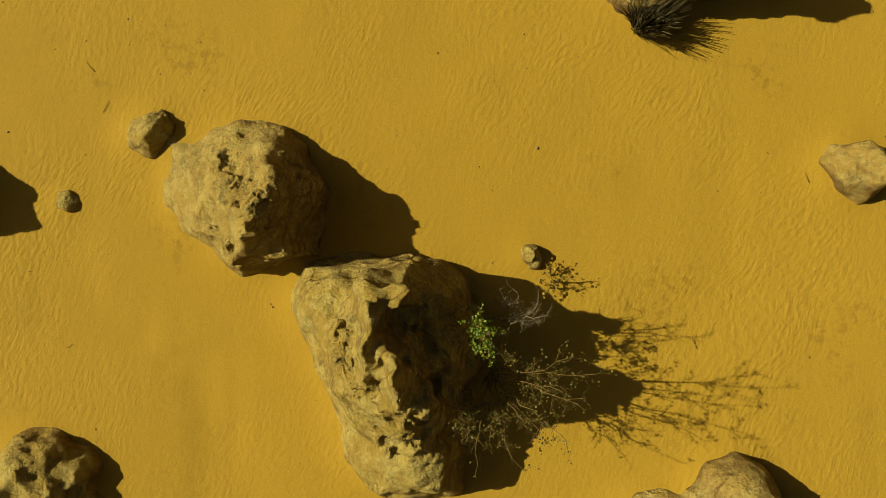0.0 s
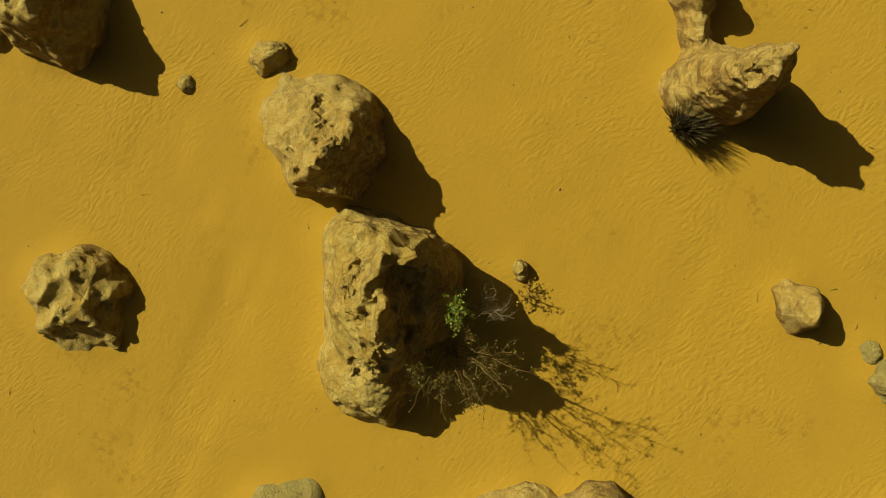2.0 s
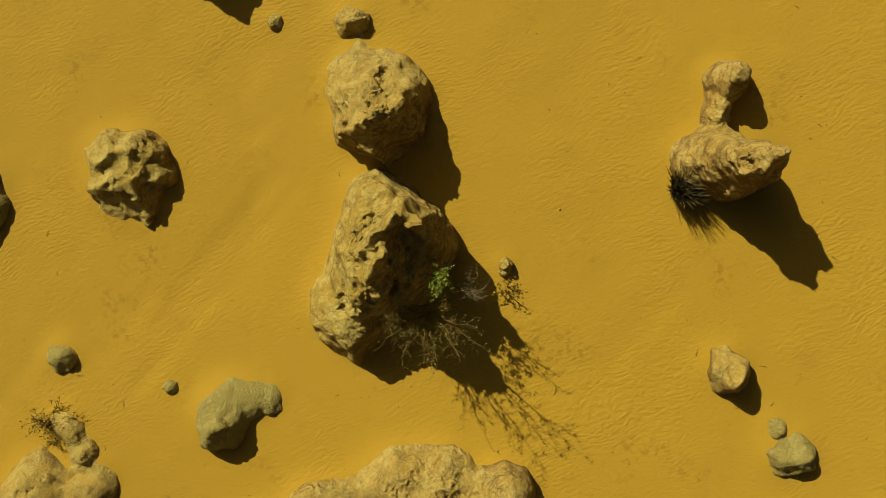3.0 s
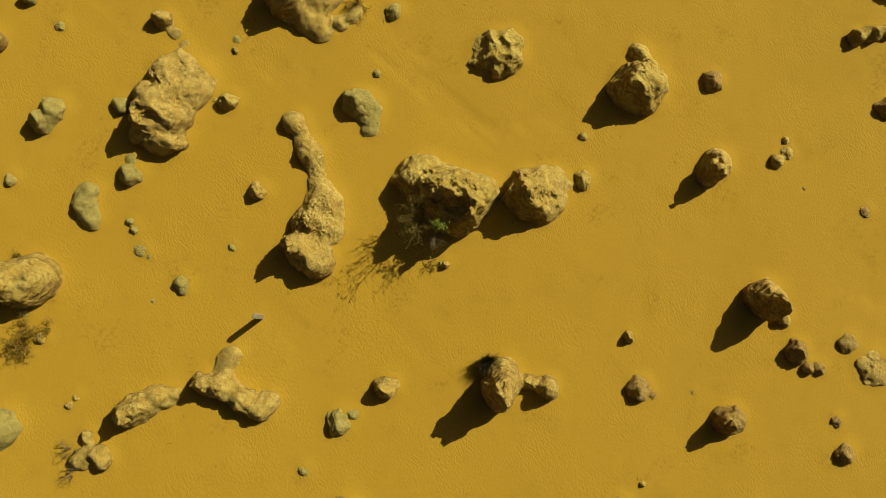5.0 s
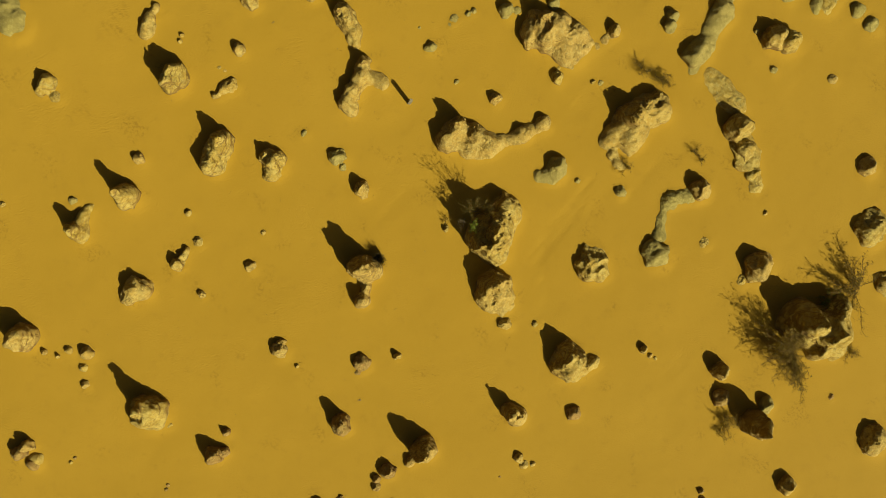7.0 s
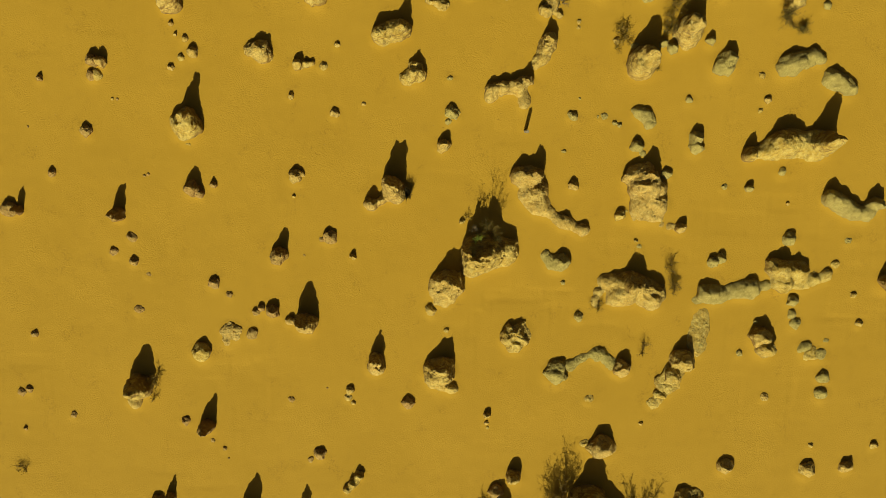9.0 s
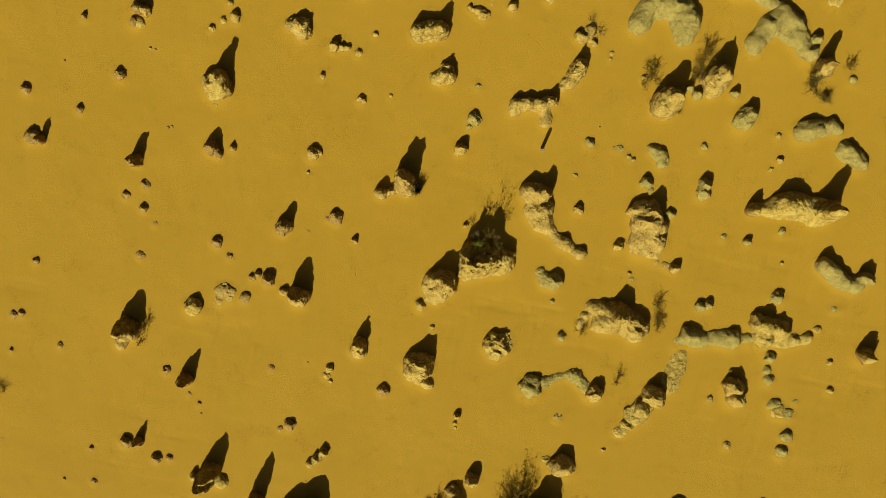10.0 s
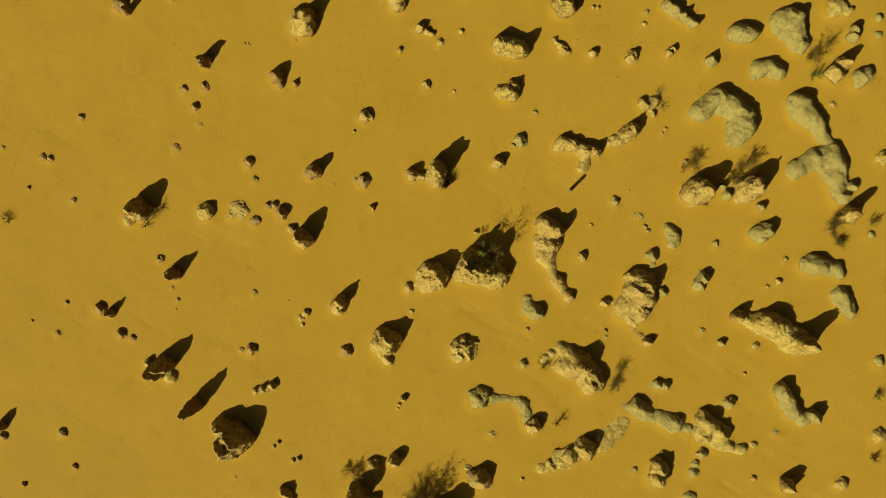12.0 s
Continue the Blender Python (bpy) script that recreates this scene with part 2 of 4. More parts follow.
def rock(tone, *lobes, carve=(), cuts=(), blend=0.5, lean=0.08, crag=None, fine=None):
    """A weathered limestone rock: swellings (x, y, radius, height) grown together, pitted and worn, standing in the sand.
    Each narrows from a broad foot to a worn crest. carve: hollows (x, y, z, radius) worn into it.
    cuts: flat breaks (x, y, z, azimuth, elevation) through a place, facing that way."""
    L = np.array(lobes, np.float64)
    MOUNDS.extend(lobes)
    wide, tall = L[:, 2].max(), L[:, 3].max()
    x0, y0 = L[0, :2]
    seed = (x0 * 12.9898 + y0 * 78.233) % 29.0
    away = math.hypot(x0 - 0.3, y0 - 0.3)
    step = fine or (0.017 if away < 6.0 else 0.028 if away < 13 else 0.040)
    step = min(step, wide / 6.0, max(tall / 5.0, 0.012))
    pad = 0.25 * wide + 2 * step
    low = np.array([(L[:, 0] - L[:, 2]).min() - pad, (L[:, 1] - L[:, 2]).min() - pad, -0.10 - 2 * step])
    high = np.array([(L[:, 0] + L[:, 2]).max() + pad, (L[:, 1] + L[:, 2]).max() + pad, tall * 1.15 + 2 * step + 0.05])
    n = np.ceil((high - low) / step).astype(int) + 1
    base = min(wide, 0.9)
    soft = 0.05 if tone == "tan" else 0.16
    n = (n + 3) // 4 * 4
    axes = [low[k] + step * np.arange(n[k]) for k in range(3)]
    rough_axes = [low[k] + step * (4 * np.arange(n[k] // 4) + 1.5) for k in range(3)]
    blocks = np.stack(np.meshgrid(*rough_axes, indexing="ij"), -1).reshape(-1, 3)
    f = swell(blocks[:, :2], blocks[:, 2], lobes, base, lean, blend, soft).reshape(n // 4)
    for k in range(3):
        f = np.repeat(f, 4, k)
    near = np.abs(f) < 0.38 * base + 8 * step
    cell = np.argwhere(near)
    b = np.stack([axes[k][cell[:, k]] for k in range(3)], 1).astype(np.float32)
    warp = np.stack([lattice_noise(b * (1.0 / base) + seed + 7.7 * k) for k in (1, 2)], 1) * 0.17 * base
    warp += np.stack([lattice_noise(b * np.array([3.0, 3.0, 2.0]) / base + seed + 3.1 * k) for k in (3, 4)], 1) * 0.075 * base
    q = b[:, :2] + warp
    g = swell(q, b[:, 2], lobes, base, lean, blend, soft)
    rough = crag or (0.75 if tone == "tan" else 0.45)
    s = min(base, 0.7)
    twist = b + 0.10 * s * np.stack([lattice_noise(b * (5.0 / s) + seed + 1.7 * k) for k in range(3)], 1)
    patchy = np.clip(lattice_noise(b * (1.6 / s) + seed + 21.0) * 1.6 + 0.50, 0.22, 1.1) * rough
    add = lattice_noise(twist * (2.0 / s) + seed) * 0.08 * s
    add += (np.abs(lattice_noise(twist * (3.4 / s) + seed + 5.5)) - 0.33) * 0.12 * s * (0.4 * rough + 0.6 * patchy)
    add += (np.abs(lattice_noise(twist * (7.7 / s) + seed + 9.1)) - 0.33) * 0.09 * s * patchy
    add += np.clip(lattice_noise(twist * np.array([3.1, 3.1, 2.2]) / s + seed + 13.0) - 0.45, 0, 1) * 0.14 * s * patchy
    beds = lattice_noise(twist @ BEDS.T * np.array([1.3, 1.3, 8.0]) / s + seed + 19.0)
    add += beds * 0.045 * s * rough
    if step * 4 < s / 6.0:
        add += np.clip(lattice_noise(twist * (8.5 / s) + seed + 17.0) - 0.30, 0, 1) * 0.08 * s * patchy
        add += (np.abs(lattice_noise(twist * (15.0 / s) + seed + 2.3)) - 0.33) * 0.075 * s * patchy
    if step * 4 < s / 14.0:
        add += (np.abs(lattice_noise(b * (31.0 / s) + seed + 4.4)) - 0.33) * 0.040 * s * patchy
    for x, y, z, turn, rise in cuts:
        a, e = radians(turn), radians(rise)
        w = (q[:, 0] - x) * math.cos(a) * math.cos(e) + (q[:, 1] - y) * math.sin(a) * math.cos(e) + (b[:, 2] - z) * math.sin(e)
        g = np.maximum(g, w)
    g += add * np.clip(0.4 + b[:, 2] / (0.45 * tall + 0.05), 0.4, 1.15)
    for x, y, z, r in carve:
        w = r - np.sqrt(((q - (x, y)) ** 2).sum(1) + ((b[:, 2] - z) * 0.8) ** 2)
        t = np.clip(0.5 + 0.5 * (w - g) / (0.15 * r), 0, 1)
        g = g * (1 - t) + w * t + 0.15 * r * t * (1 - t)
    f[near] = g
    f = np.maximum(f, -0.10 - axes[2])
    verts, quads = surface(f, low, step)
    mark = pieces(verts, quads)
    sizes = np.bincount(mark, minlength=len(verts))
    brown = tone == "tan" and wide < 0.42 and len(lobes) < 3 and y0 - x0 > 5.5 + 5.0 * (seed % 1.0)
    name, label, category = describe("brown" if brown else tone, wide, tall, len(lobes))
    for root in np.argsort(-sizes)[:4]:
        own = mark == root
        v = verts[own]
        if sizes[root] < 0.10 * len(verts) or v[:, 2].max() < 0.02 or v[:, 2].min() > 0.0:
            continue
        order = np.cumsum(own) - 1
        fq = order[quads[own[quads[:, 0]]]]
        at = np.array([v[:, 0].mean(), v[:, 1].mean(), 0.0])
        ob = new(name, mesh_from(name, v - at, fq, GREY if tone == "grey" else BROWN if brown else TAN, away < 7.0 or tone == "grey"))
        ob.location = at
        tagged(ob, label, category, "limestone rocks on the sand")


def describe(tone, wide, tall, count):
    color = {"tan": "tan and cream", "brown": "reddish brown", "grey": "smooth grey"}[tone]
    if wide < 0.14:
        return "stone", f"small {tone} limestone stone lying on yellow sand", "stone"
    if count >= 5:
        return "rock_outcrop", f"large rambling {color} limestone outcrop, pitted, in yellow sand", "rock"
    if count >= 2 and tall < 0.7 * wide:
        return "rock_ridge", f"low {color} limestone ridge half buried in sand", "rock"
    if tall > 2.0 * wide:
        return "limestone_pinnacle", f"tall slender {color} limestone pinnacle standing in sand", "rock pinnacle"
    if tall > 1.1 * wide:
        return "limestone_pinnacle", f"stout {color} weathered limestone pinnacle in yellow sand", "rock pinnacle"
    return "boulder", f"rounded {color} limestone boulder set in yellow sand", "boulder"


# ---- rocks ----
rock("tan", (-2.24, 0.34, 0.48, 1.32), (-2.18, 0.78, 0.50, 1.02), (-2.20, 1.16, 0.38, 0.58), (-2.66, 0.66, 0.50, 0.66), (-2.86, 0.90, 0.46, 0.36), (-2.60, 1.16, 0.38, 0.44), (-3.10, 0.62, 0.30, 0.16), (-3.16, 1.06, 0.30, 0.18), (-3.36, 0.64, 0.13, 0.07), (-3.36, 1.26, 0.16, 0.10), (-3.50, 1.38, 0.10, 0.07), (-1.94, 0.44, 0.48, 0.60), (-2.48, 0.26, 0.36, 0.55), carve=((-2.40, 0.10, 1.02, 0.13),), cuts=((-2.28, 0.22, 1.12, -75, 14), (-2.12, 0.60, 1.16, -8, 24)), blend=0.75, lean=0.04, crag=0.60)
rock("tan", (-3.66, 1.48, 0.27, 0.25), (-3.57, 1.56, 0.17, 0.23), (-3.81, 1.46, 0.19, 0.09))
rock("tan", (-4.68, 0.70, 0.15, 0.11))
rock("tan", (-1.02, -0.46, 0.32, 1.66), (-0.84, -0.34, 0.34, 1.94), (-0.62, -0.26, 0.30, 1.86), (-0.88, -0.68, 0.28, 1.92), (-0.94, -0.94, 0.30, 1.74), (-0.66, -0.98, 0.34, 2.00), (-0.58, -1.16, 0.30, 1.92), (-1.24, -0.72, 0.48, 1.12), (-1.54, -0.46, 0.50, 0.60), (-1.20, -1.14, 0.46, 0.74), (-0.42, -1.42, 0.28, 1.00), (-0.74, -1.56, 0.44, 0.95), (-0.60, -2.10, 0.50, 0.74), (-0.26, -2.15, 0.43, 0.58), (-1.02, -1.64, 0.46, 0.56), (-0.86, -2.10, 0.44, 0.48), (-1.00, -1.28, 0.42, 1.05), (-0.42, -0.44, 0.42, 0.90), (-0.22, -0.90, 0.40, 0.75), carve=((-0.62, -0.62, 1.50, 0.16), (-0.42, -0.60, 1.30, 0.20), (-0.62, -1.30, 1.02, 0.12), (-0.36, -1.24, 0.95, 0.14), (-0.62, -1.42, 1.02, 0.08), (-0.50, -1.70, 0.92, 0.08)), cuts=((-0.56, -0.30, 1.90, -8, 22),), blend=0.9, lean=0.04, crag=0.65)
rock("tan", (-5.30, -2.66, 0.46, 0.50), (-4.95, -2.42, 0.48, 0.54), (-4.66, -2.62, 0.42, 0.46), (-4.43, -2.36, 0.22, 0.28), (-4.95, -3.00, 0.44, 0.52), (-4.50, -2.98, 0.42, 0.40), carve=((-5.03, -2.56, 0.62, 0.24), (-5.40, -2.66, 0.56, 0.15), (-5.17, -2.86, 0.62, 0.12)), cuts=((-4.80, -2.88, 0.48, -66, 46),), crag=0.9)
rock("tan", (1.82, 3.22, 0.34, 0.50), (2.08, 3.24, 0.36, 1.20), (2.44, 3.50, 0.32, 1.54), (2.30, 3.24, 0.36, 1.52), (1.97, 3.18, 0.30, 0.76), (1.42, 4.34, 0.33, 0.60), (1.58, 4.00, 0.17, 0.38), (1.68, 3.78, 0.18, 0.38), (1.84, 3.58, 0.20, 0.30), (2.02, 3.62, 0.17, 0.24), blend=1.3, crag=0.6)
rock("tan", (0.66, 0.08, 0.12, 0.20), (0.71, 0.00, 0.09, 0.10))
rock("tan", (4.19, 0.99, 0.33, 0.49), crag=0.25)
rock("tan", (-2.73, -9.15, 0.68, 0.76), (-2.22, -9.23, 0.54, 0.56), (-2.24, -8.12, 0.74, 1.06), (-2.59, -7.54, 0.60, 0.58), (-2.13, -7.20, 0.46, 0.36), (-2.10, -6.72, 0.34, 0.25), (-2.60, -6.51, 0.26, 0.20), (-3.00, -6.42, 0.29, 0.22), carve=((-2.72, -8.80, 0.72, 0.24),), cuts=((-2.10, -8.12, 0.95, -20, 30),), blend=0.7)
rock("grey", (-3.84, -5.67, 0.27, 0.22))
rock("grey", (-2.19, -4.83, 0.13, 0.10))
rock("grey", (-0.34, -8.33, 0.14, 0.05))
rock("grey", (-1.00, -11.91, 0.31, 0.29))
rock("grey", (-1.13, -4.75, 0.42, 0.50), (-1.25, -4.59, 0.39, 0.30), (-1.22, -4.35, 0.38, 0.20), (-1.04, -4.13, 0.29, 0.16), (-0.84, -3.97, 0.24, 0.14))
rock("tan", (0.60, -10.17, 0.30, 0.39), (0.67, -9.70, 0.22, 0.08), (0.76, -9.28, 0.19, 0.06))
rock("tan", (1.66, -8.77, 0.82, 0.57), (1.38, -8.34, 0.58, 0.39), (2.55, -8.36, 0.81, 0.93), (3.02, -7.91, 0.57, 0.63), (3.12, -8.42, 0.51, 0.89), (2.45, -9.05, 0.41, 0.52))
rock("grey", (3.12, -9.35, 0.27, 0.26))
rock("tan", (1.14, -7.33, 0.30, 0.33), (1.34, -7.63, 0.11, 0.05))
rock("tan", (0.39, -5.59, 0.33, 0.31), (0.45, -5.35, 0.25, 0.20), (0.60, -5.10, 0.22, 0.16), (0.68, -4.90, 0.28, 0.22), (0.77, -4.69, 0.34, 0.33), (0.90, -4.45, 0.27, 0.20), (1.04, -4.21, 0.24, 0.15), (1.28, -3.90, 0.32, 0.22), (1.62, -3.50, 0.52, 0.46), (2.10, -3.04, 0.54, 0.41), (2.17, -3.45, 0.47, 0.56), (2.86, -2.99, 0.58, 0.72), (2.86, -2.52, 0.42, 0.52), (2.96, -3.36, 0.27, 1.04), blend=0.6, crag=0.85)
rock("tan", (2.48, -5.06, 0.27, 0.33))
rock("grey", (4.05, -4.56, 0.12, 0.08))
rock("grey", (4.33, -7.91, 0.32, 0.37), (4.00, -8.16, 0.17, 0.09))
rock("grey", (5.36, -8.36, 0.26, 0.20), (5.62, -8.30, 0.30, 0.26), (5.84, -8.08, 0.30, 0.25), (5.92, -7.80, 0.24, 0.19), blend=1.3)
rock("grey", (5.66, -6.30, 0.20, 0.08), (5.62, -6.02, 0.10, 0.04))
rock("grey", (5.62, -4.92, 0.23, 0.23), (5.70, -4.76, 0.15, 0.12))
rock("grey", (6.43, -5.16, 0.07, 0.04))
rock("tan", (-6.58, 4.14, 0.46, 0.72), (-6.26, 4.12, 0.36, 1.10))
rock("tan", (-7.81, 6.54, 0.07, 0.03))
rock("tan", (-8.50, 8.35, 0.19, 0.07))
rock("tan", (-4.50, 7.50, 0.52, 1.05), (-4.32, 7.60, 0.42, 1.56), (-4.30, 7.30, 0.30, 1.00), (-4.38, 8.31, 0.26, 0.27))
rock("tan", (-3.91, 9.15, 0.35, 0.48))
rock("tan", (-3.80, 9.69, 0.21, 0.23))
rock("tan", (-1.13, 5.24, 0.18, 0.29))
rock("tan", (-0.20, 6.31, 0.37, 0.34), (-0.31, 6.68, 0.18, 0.10))
rock("tan", (-1.12, 7.58, 0.12, 0.05))
rock("tan", (-1.20, 8.80, 0.40, 0.66), (-1.00, 8.66, 0.30, 0.98))
rock("tan", (1.70, 8.01, 0.11, 0.14))
rock("tan", (2.62, 7.91, 0.38, 0.38), (2.78, 7.64, 0.18, 0.18))
rock("grey", (8.05, -11.54, 0.57, 0.50), (8.27, -11.68, 0.45, 0.60))
rock("grey", (6.47, -10.13, 0.20, 0.13))
rock("tan", (9.39, -9.76, 0.57, 0.80), (9.69, -9.92, 0.48, 1.35), (9.07, -9.77, 0.34, 0.40), blend=1.3)
rock("tan", (8.09, -7.81, 0.62, 0.90), (8.39, -8.08, 0.51, 1.25), (7.87, -7.77, 0.40, 0.50), blend=1.3)
rock("grey", (8.91, -8.76, 0.20, 0.35), (8.71, -9.17, 0.26, 0.45))
rock("grey", (8.70, -7.52, 0.29, 0.10))
rock("tan", (8.96, -6.67, 0.18, 0.13))
rock("tan", (9.52, -4.94, 0.11, 0.07))
rock("tan", (10.62, -1.65, 0.11, 0.04))
rock("tan", (10.96, -0.07, 0.26, 0.33))
rock("tan", (13.28, -1.37, 0.15, 0.09))
rock("tan", (10.85, 0.87, 0.08, 0.04))
rock("grey", (7.22, 0.77, 0.15, 0.10))
rock("tan", (7.24, 2.65, 0.37, 0.30), (7.36, 2.31, 0.43, 0.66), (7.72, 2.33, 0.31, 0.50))
rock("tan", (9.06, 3.91, 0.43, 0.75), (9.24, 3.39, 0.45, 0.60), (9.37, 2.97, 0.40, 1.02), blend=1.3)
rock("tan", (6.00, 4.70, 0.12, 0.09))
rock("tan", (-5.08, 10.22, 0.31, 0.20))
rock("tan", (-4.99, 11.21, 0.55, 0.17), (-5.54, 11.44, 0.26, 0.10))
rock("tan", (-6.99, 0.93, 0.75, 0.93), (-6.62, 0.80, 0.62, 1.20), (-6.73, 1.29, 0.56, 0.75), (-7.63, 0.37, 0.34, 0.31))
rock("tan", (-8.44, 2.53, 0.34, 0.32))
rock("tan", (-11.35, 6.94, 0.33, 0.31), (-11.66, 7.40, 0.18, 0.10))
rock("grey", (-6.72, -4.73, 0.65, 0.50))
rock("grey", (17.42, 4.43, 0.62, 0.29), (17.86, 4.17, 0.54, 0.23))
rock("tan", (12.09, 2.17, 0.47, 1.05), (11.97, 2.47, 0.43, 1.13))
rock("tan", (15.29, 5.33, 0.32, 0.48), (15.25, 5.68, 0.24, 0.36), (14.77, 5.57, 0.24, 0.13))
rock("tan", (11.08, 0.92, 0.10, 0.05))
rock("tan", (11.21, 5.42, 0.25, 0.29))
rock("tan", (10.67, 6.82, 0.47, 0.80), (10.89, 6.78, 0.29, 1.16))
rock("grey", (12.05, 8.18, 0.18, 0.15))
rock("tan", (8.60, 5.89, 0.15, 0.13))
rock("tan", (7.65, 6.53, 0.23, 0.16))
rock("tan", (5.57, 6.04, 0.24, 0.24))
rock("tan", (6.29, 8.05, 0.17, 0.21))
rock("tan", (13.83, 9.87, 0.12, 0.11))
rock("tan", (10.35, 13.41, 0.54, 1.04))
rock("tan", (9.39, 13.42, 0.13, 0.18))
rock("tan", (8.92, 13.25, 0.10, 0.14))
rock("tan", (8.76, 12.81, 0.17, 0.18))
rock("tan", (8.18, 12.47, 0.28, 0.29))
rock("tan", (7.91, 13.04, 0.19, 0.14))
rock("tan", (7.46, 13.52, 0.17, 0.18))
rock("tan", (4.91, 12.89, 0.72, 0.96), (5.35, 12.79, 0.44, 1.41))
rock("tan", (4.02, 12.88, 0.18, 0.10))
rock("tan", (7.66, 16.71, 0.28, 0.51), (7.09, 17.00, 0.28, 0.21))
rock("tan", (6.01, 16.09, 0.07, 0.05))
rock("tan", (2.58, 14.87, 0.09, 0.06))
rock("tan", (2.18, 11.79, 0.18, 0.28))
rock("tan", (2.00, 12.78, 0.38, 0.77), (1.73, 12.43, 0.20, 0.32))
rock("tan", (-3.98, 9.96, 0.21, 0.20))
rock("tan", (-12.25, -2.87, 0.43, 0.74))
rock("tan", (-13.13, -2.01, 0.41, 0.46))
rock("tan", (-14.93, -2.10, 0.57, 1.89))
rock("grey", (-14.98, -3.04, 0.39, 0.47))
rock("tan", (-20.11, -4.99, 0.73, 0.67))
rock("tan", (-17.19, -5.19, 0.16, 0.10))
rock("tan", (-18.27, -0.96, 0.45, 0.60))
rock("tan", (-5.87, -10.80, 0.64, 0.95), (-6.73, -10.35, 0.48, 0.66))
rock("tan", (-7.69, -9.90, 0.36, 0.30))
rock("tan", (-8.08, -9.52, 0.19, 0.10))
rock("grey", (-5.10, -11.51, 0.31, 0.23), (-4.45, -11.46, 0.21, 0.13), (-3.70, -11.64, 0.16, 0.08))
rock("tan", (-6.36, -7.93, 0.50, 0.66), (-6.11, -7.19, 0.19, 0.08), (-5.71, -6.77, 0.26, 0.15), (-6.15, -5.77, 0.14, 0.08))
rock("tan", (-13.36, -11.64, 0.81, 0.58))
rock("tan", (-4.59, -14.45, 0.56, 0.74))
rock("grey", (-3.88, -14.18, 0.14, 0.13))
rock("grey", (-5.50, -13.56, 0.19, 0.12))
rock("tan", (-7.72, -15.02, 0.22, 0.13))
rock("tan", (-11.43, -13.45, 0.45, 0.46))
rock("grey", (-0.84, -12.23, 0.29, 0.33))
rock("tan", (-0.07, -8.17, 0.11, 0.10))
rock("grey", (-6.61, -17.72, 0.36, 0.23), (-7.46, -17.75, 0.39, 0.23))
rock("tan", (-5.44, -16.98, 0.42, 0.17))
rock("grey", (4.36, -10.59, 0.37, 0.45), (4.78, -10.56, 0.34, 0.55))
rock("grey", (2.51, -13.21, 0.21, 0.32))
rock("grey", (2.54, -12.07, 0.17, 0.09))
rock("tan", (-1.32, -15.80, 0.64, 0.60), (-1.24, -14.90, 0.64, 0.74), (-1.93, -15.20, 0.54, 0.53), (-1.88, -16.12, 0.49, 0.25), (-1.50, -17.25, 0.34, 0.23), (-0.95, -17.63, 0.22, 0.11), (-1.69, -16.76, 0.37, 0.21))
rock("grey", (0.21, -15.33, 0.36, 0.35))
rock("grey", (-2.21, -13.73, 0.59, 0.44), (-2.10, -14.53, 0.34, 0.18), (-2.44, -13.00, 0.40, 0.21), (-2.33, -13.36, 0.44, 0.28), (-2.52, -12.40, 0.45, 0.26), (-2.56, -11.77, 0.59, 0.53), (-3.03, -11.37, 0.32, 0.09))
rock("tan", (-2.47, -18.68, 0.17, 0.11))
rock("grey", (-2.77, -15.77, 0.32, 0.32), (-3.45, -15.87, 0.25, 0.18))
rock("grey", (-3.94, -16.06, 0.30, 0.21))
rock("grey", (-4.75, -17.66, 0.15, 0.05))
rock("tan", (-8.03, -6.43, 0.29, 0.12))
rock("tan", (-9.27, -9.06, 0.13, 0.12))
rock("tan", (-10.55, -7.16, 0.74, 0.85))
rock("tan", (-10.41, -6.36, 0.29, 0.16))
rock("tan", (-14.66, -7.08, 1.10, 1.78), (-14.56, -7.97, 0.72, 0.98), (-15.05, -6.28, 0.47, 0.72), (-15.63, -6.93, 0.56, 0.58), (-13.59, -6.66, 0.99, 1.95))
rock("tan", (-15.62, -10.39, 0.55, 0.40), (-16.33, -10.86, 0.50, 0.29))
rock("tan", (-15.78, -12.96, 0.75, 0.75))
rock("tan", (-14.27, -14.16, 0.44, 0.25))
rock("tan", (-15.39, -14.90, 0.42, 0.37))
rock("tan", (-18.72, -12.43, 0.53, 0.84))
rock("tan", (-19.31, -13.93, 0.35, 0.41))
rock("grey", (9.05, -10.83, 0.23, 0.35))
rock("grey", (8.03, -14.29, 0.51, 0.45), (8.19, -14.81, 0.48, 0.45), (8.49, -15.40, 0.34, 0.35), (8.33, -15.84, 0.26, 0.25), blend=1.3)
rock("grey", (7.63, -16.28, 0.31, 0.30), (7.41, -16.70, 0.43, 0.40), (7.14, -17.21, 0.45, 0.40), blend=1.3)
rock("tan", (7.59, -13.28, 0.18, 0.10))
rock("tan", (6.53, -13.65, 0.18, 0.18))
rock("tan", (6.04, -13.37, 0.13, 0.08))

rock("tan", (4.08, -13.11, 0.34, 0.70), (4.17, -13.67, 0.34, 0.35), (4.62, -14.42, 0.62, 0.85), (4.71, -15.03, 0.51, 0.60), (4.52, -15.82, 0.57, 0.50), (4.53, -16.29, 0.51, 0.95), (4.83, -16.30, 0.43, 1.80), blend=1.3)
rock("tan", (10.76, -14.31, 0.48, 0.80), (10.97, -14.33, 0.37, 1.20))
rock("grey", (10.62, -15.83, 0.22, 0.15))
rock("tan", (-3.86, -19.12, 0.20, 0.16))
rock("grey", (-5.10, -16.67, 0.37, 0.20), (-5.47, -17.46, 0.34, 0.10))
rock("tan", (-11.48, -17.47, 0.48, 0.40))
rock("tan", (-11.24, -19.42, 0.39, 0.40))
rock("tan", (-10.08, -20.67, 0.23, 0.18))
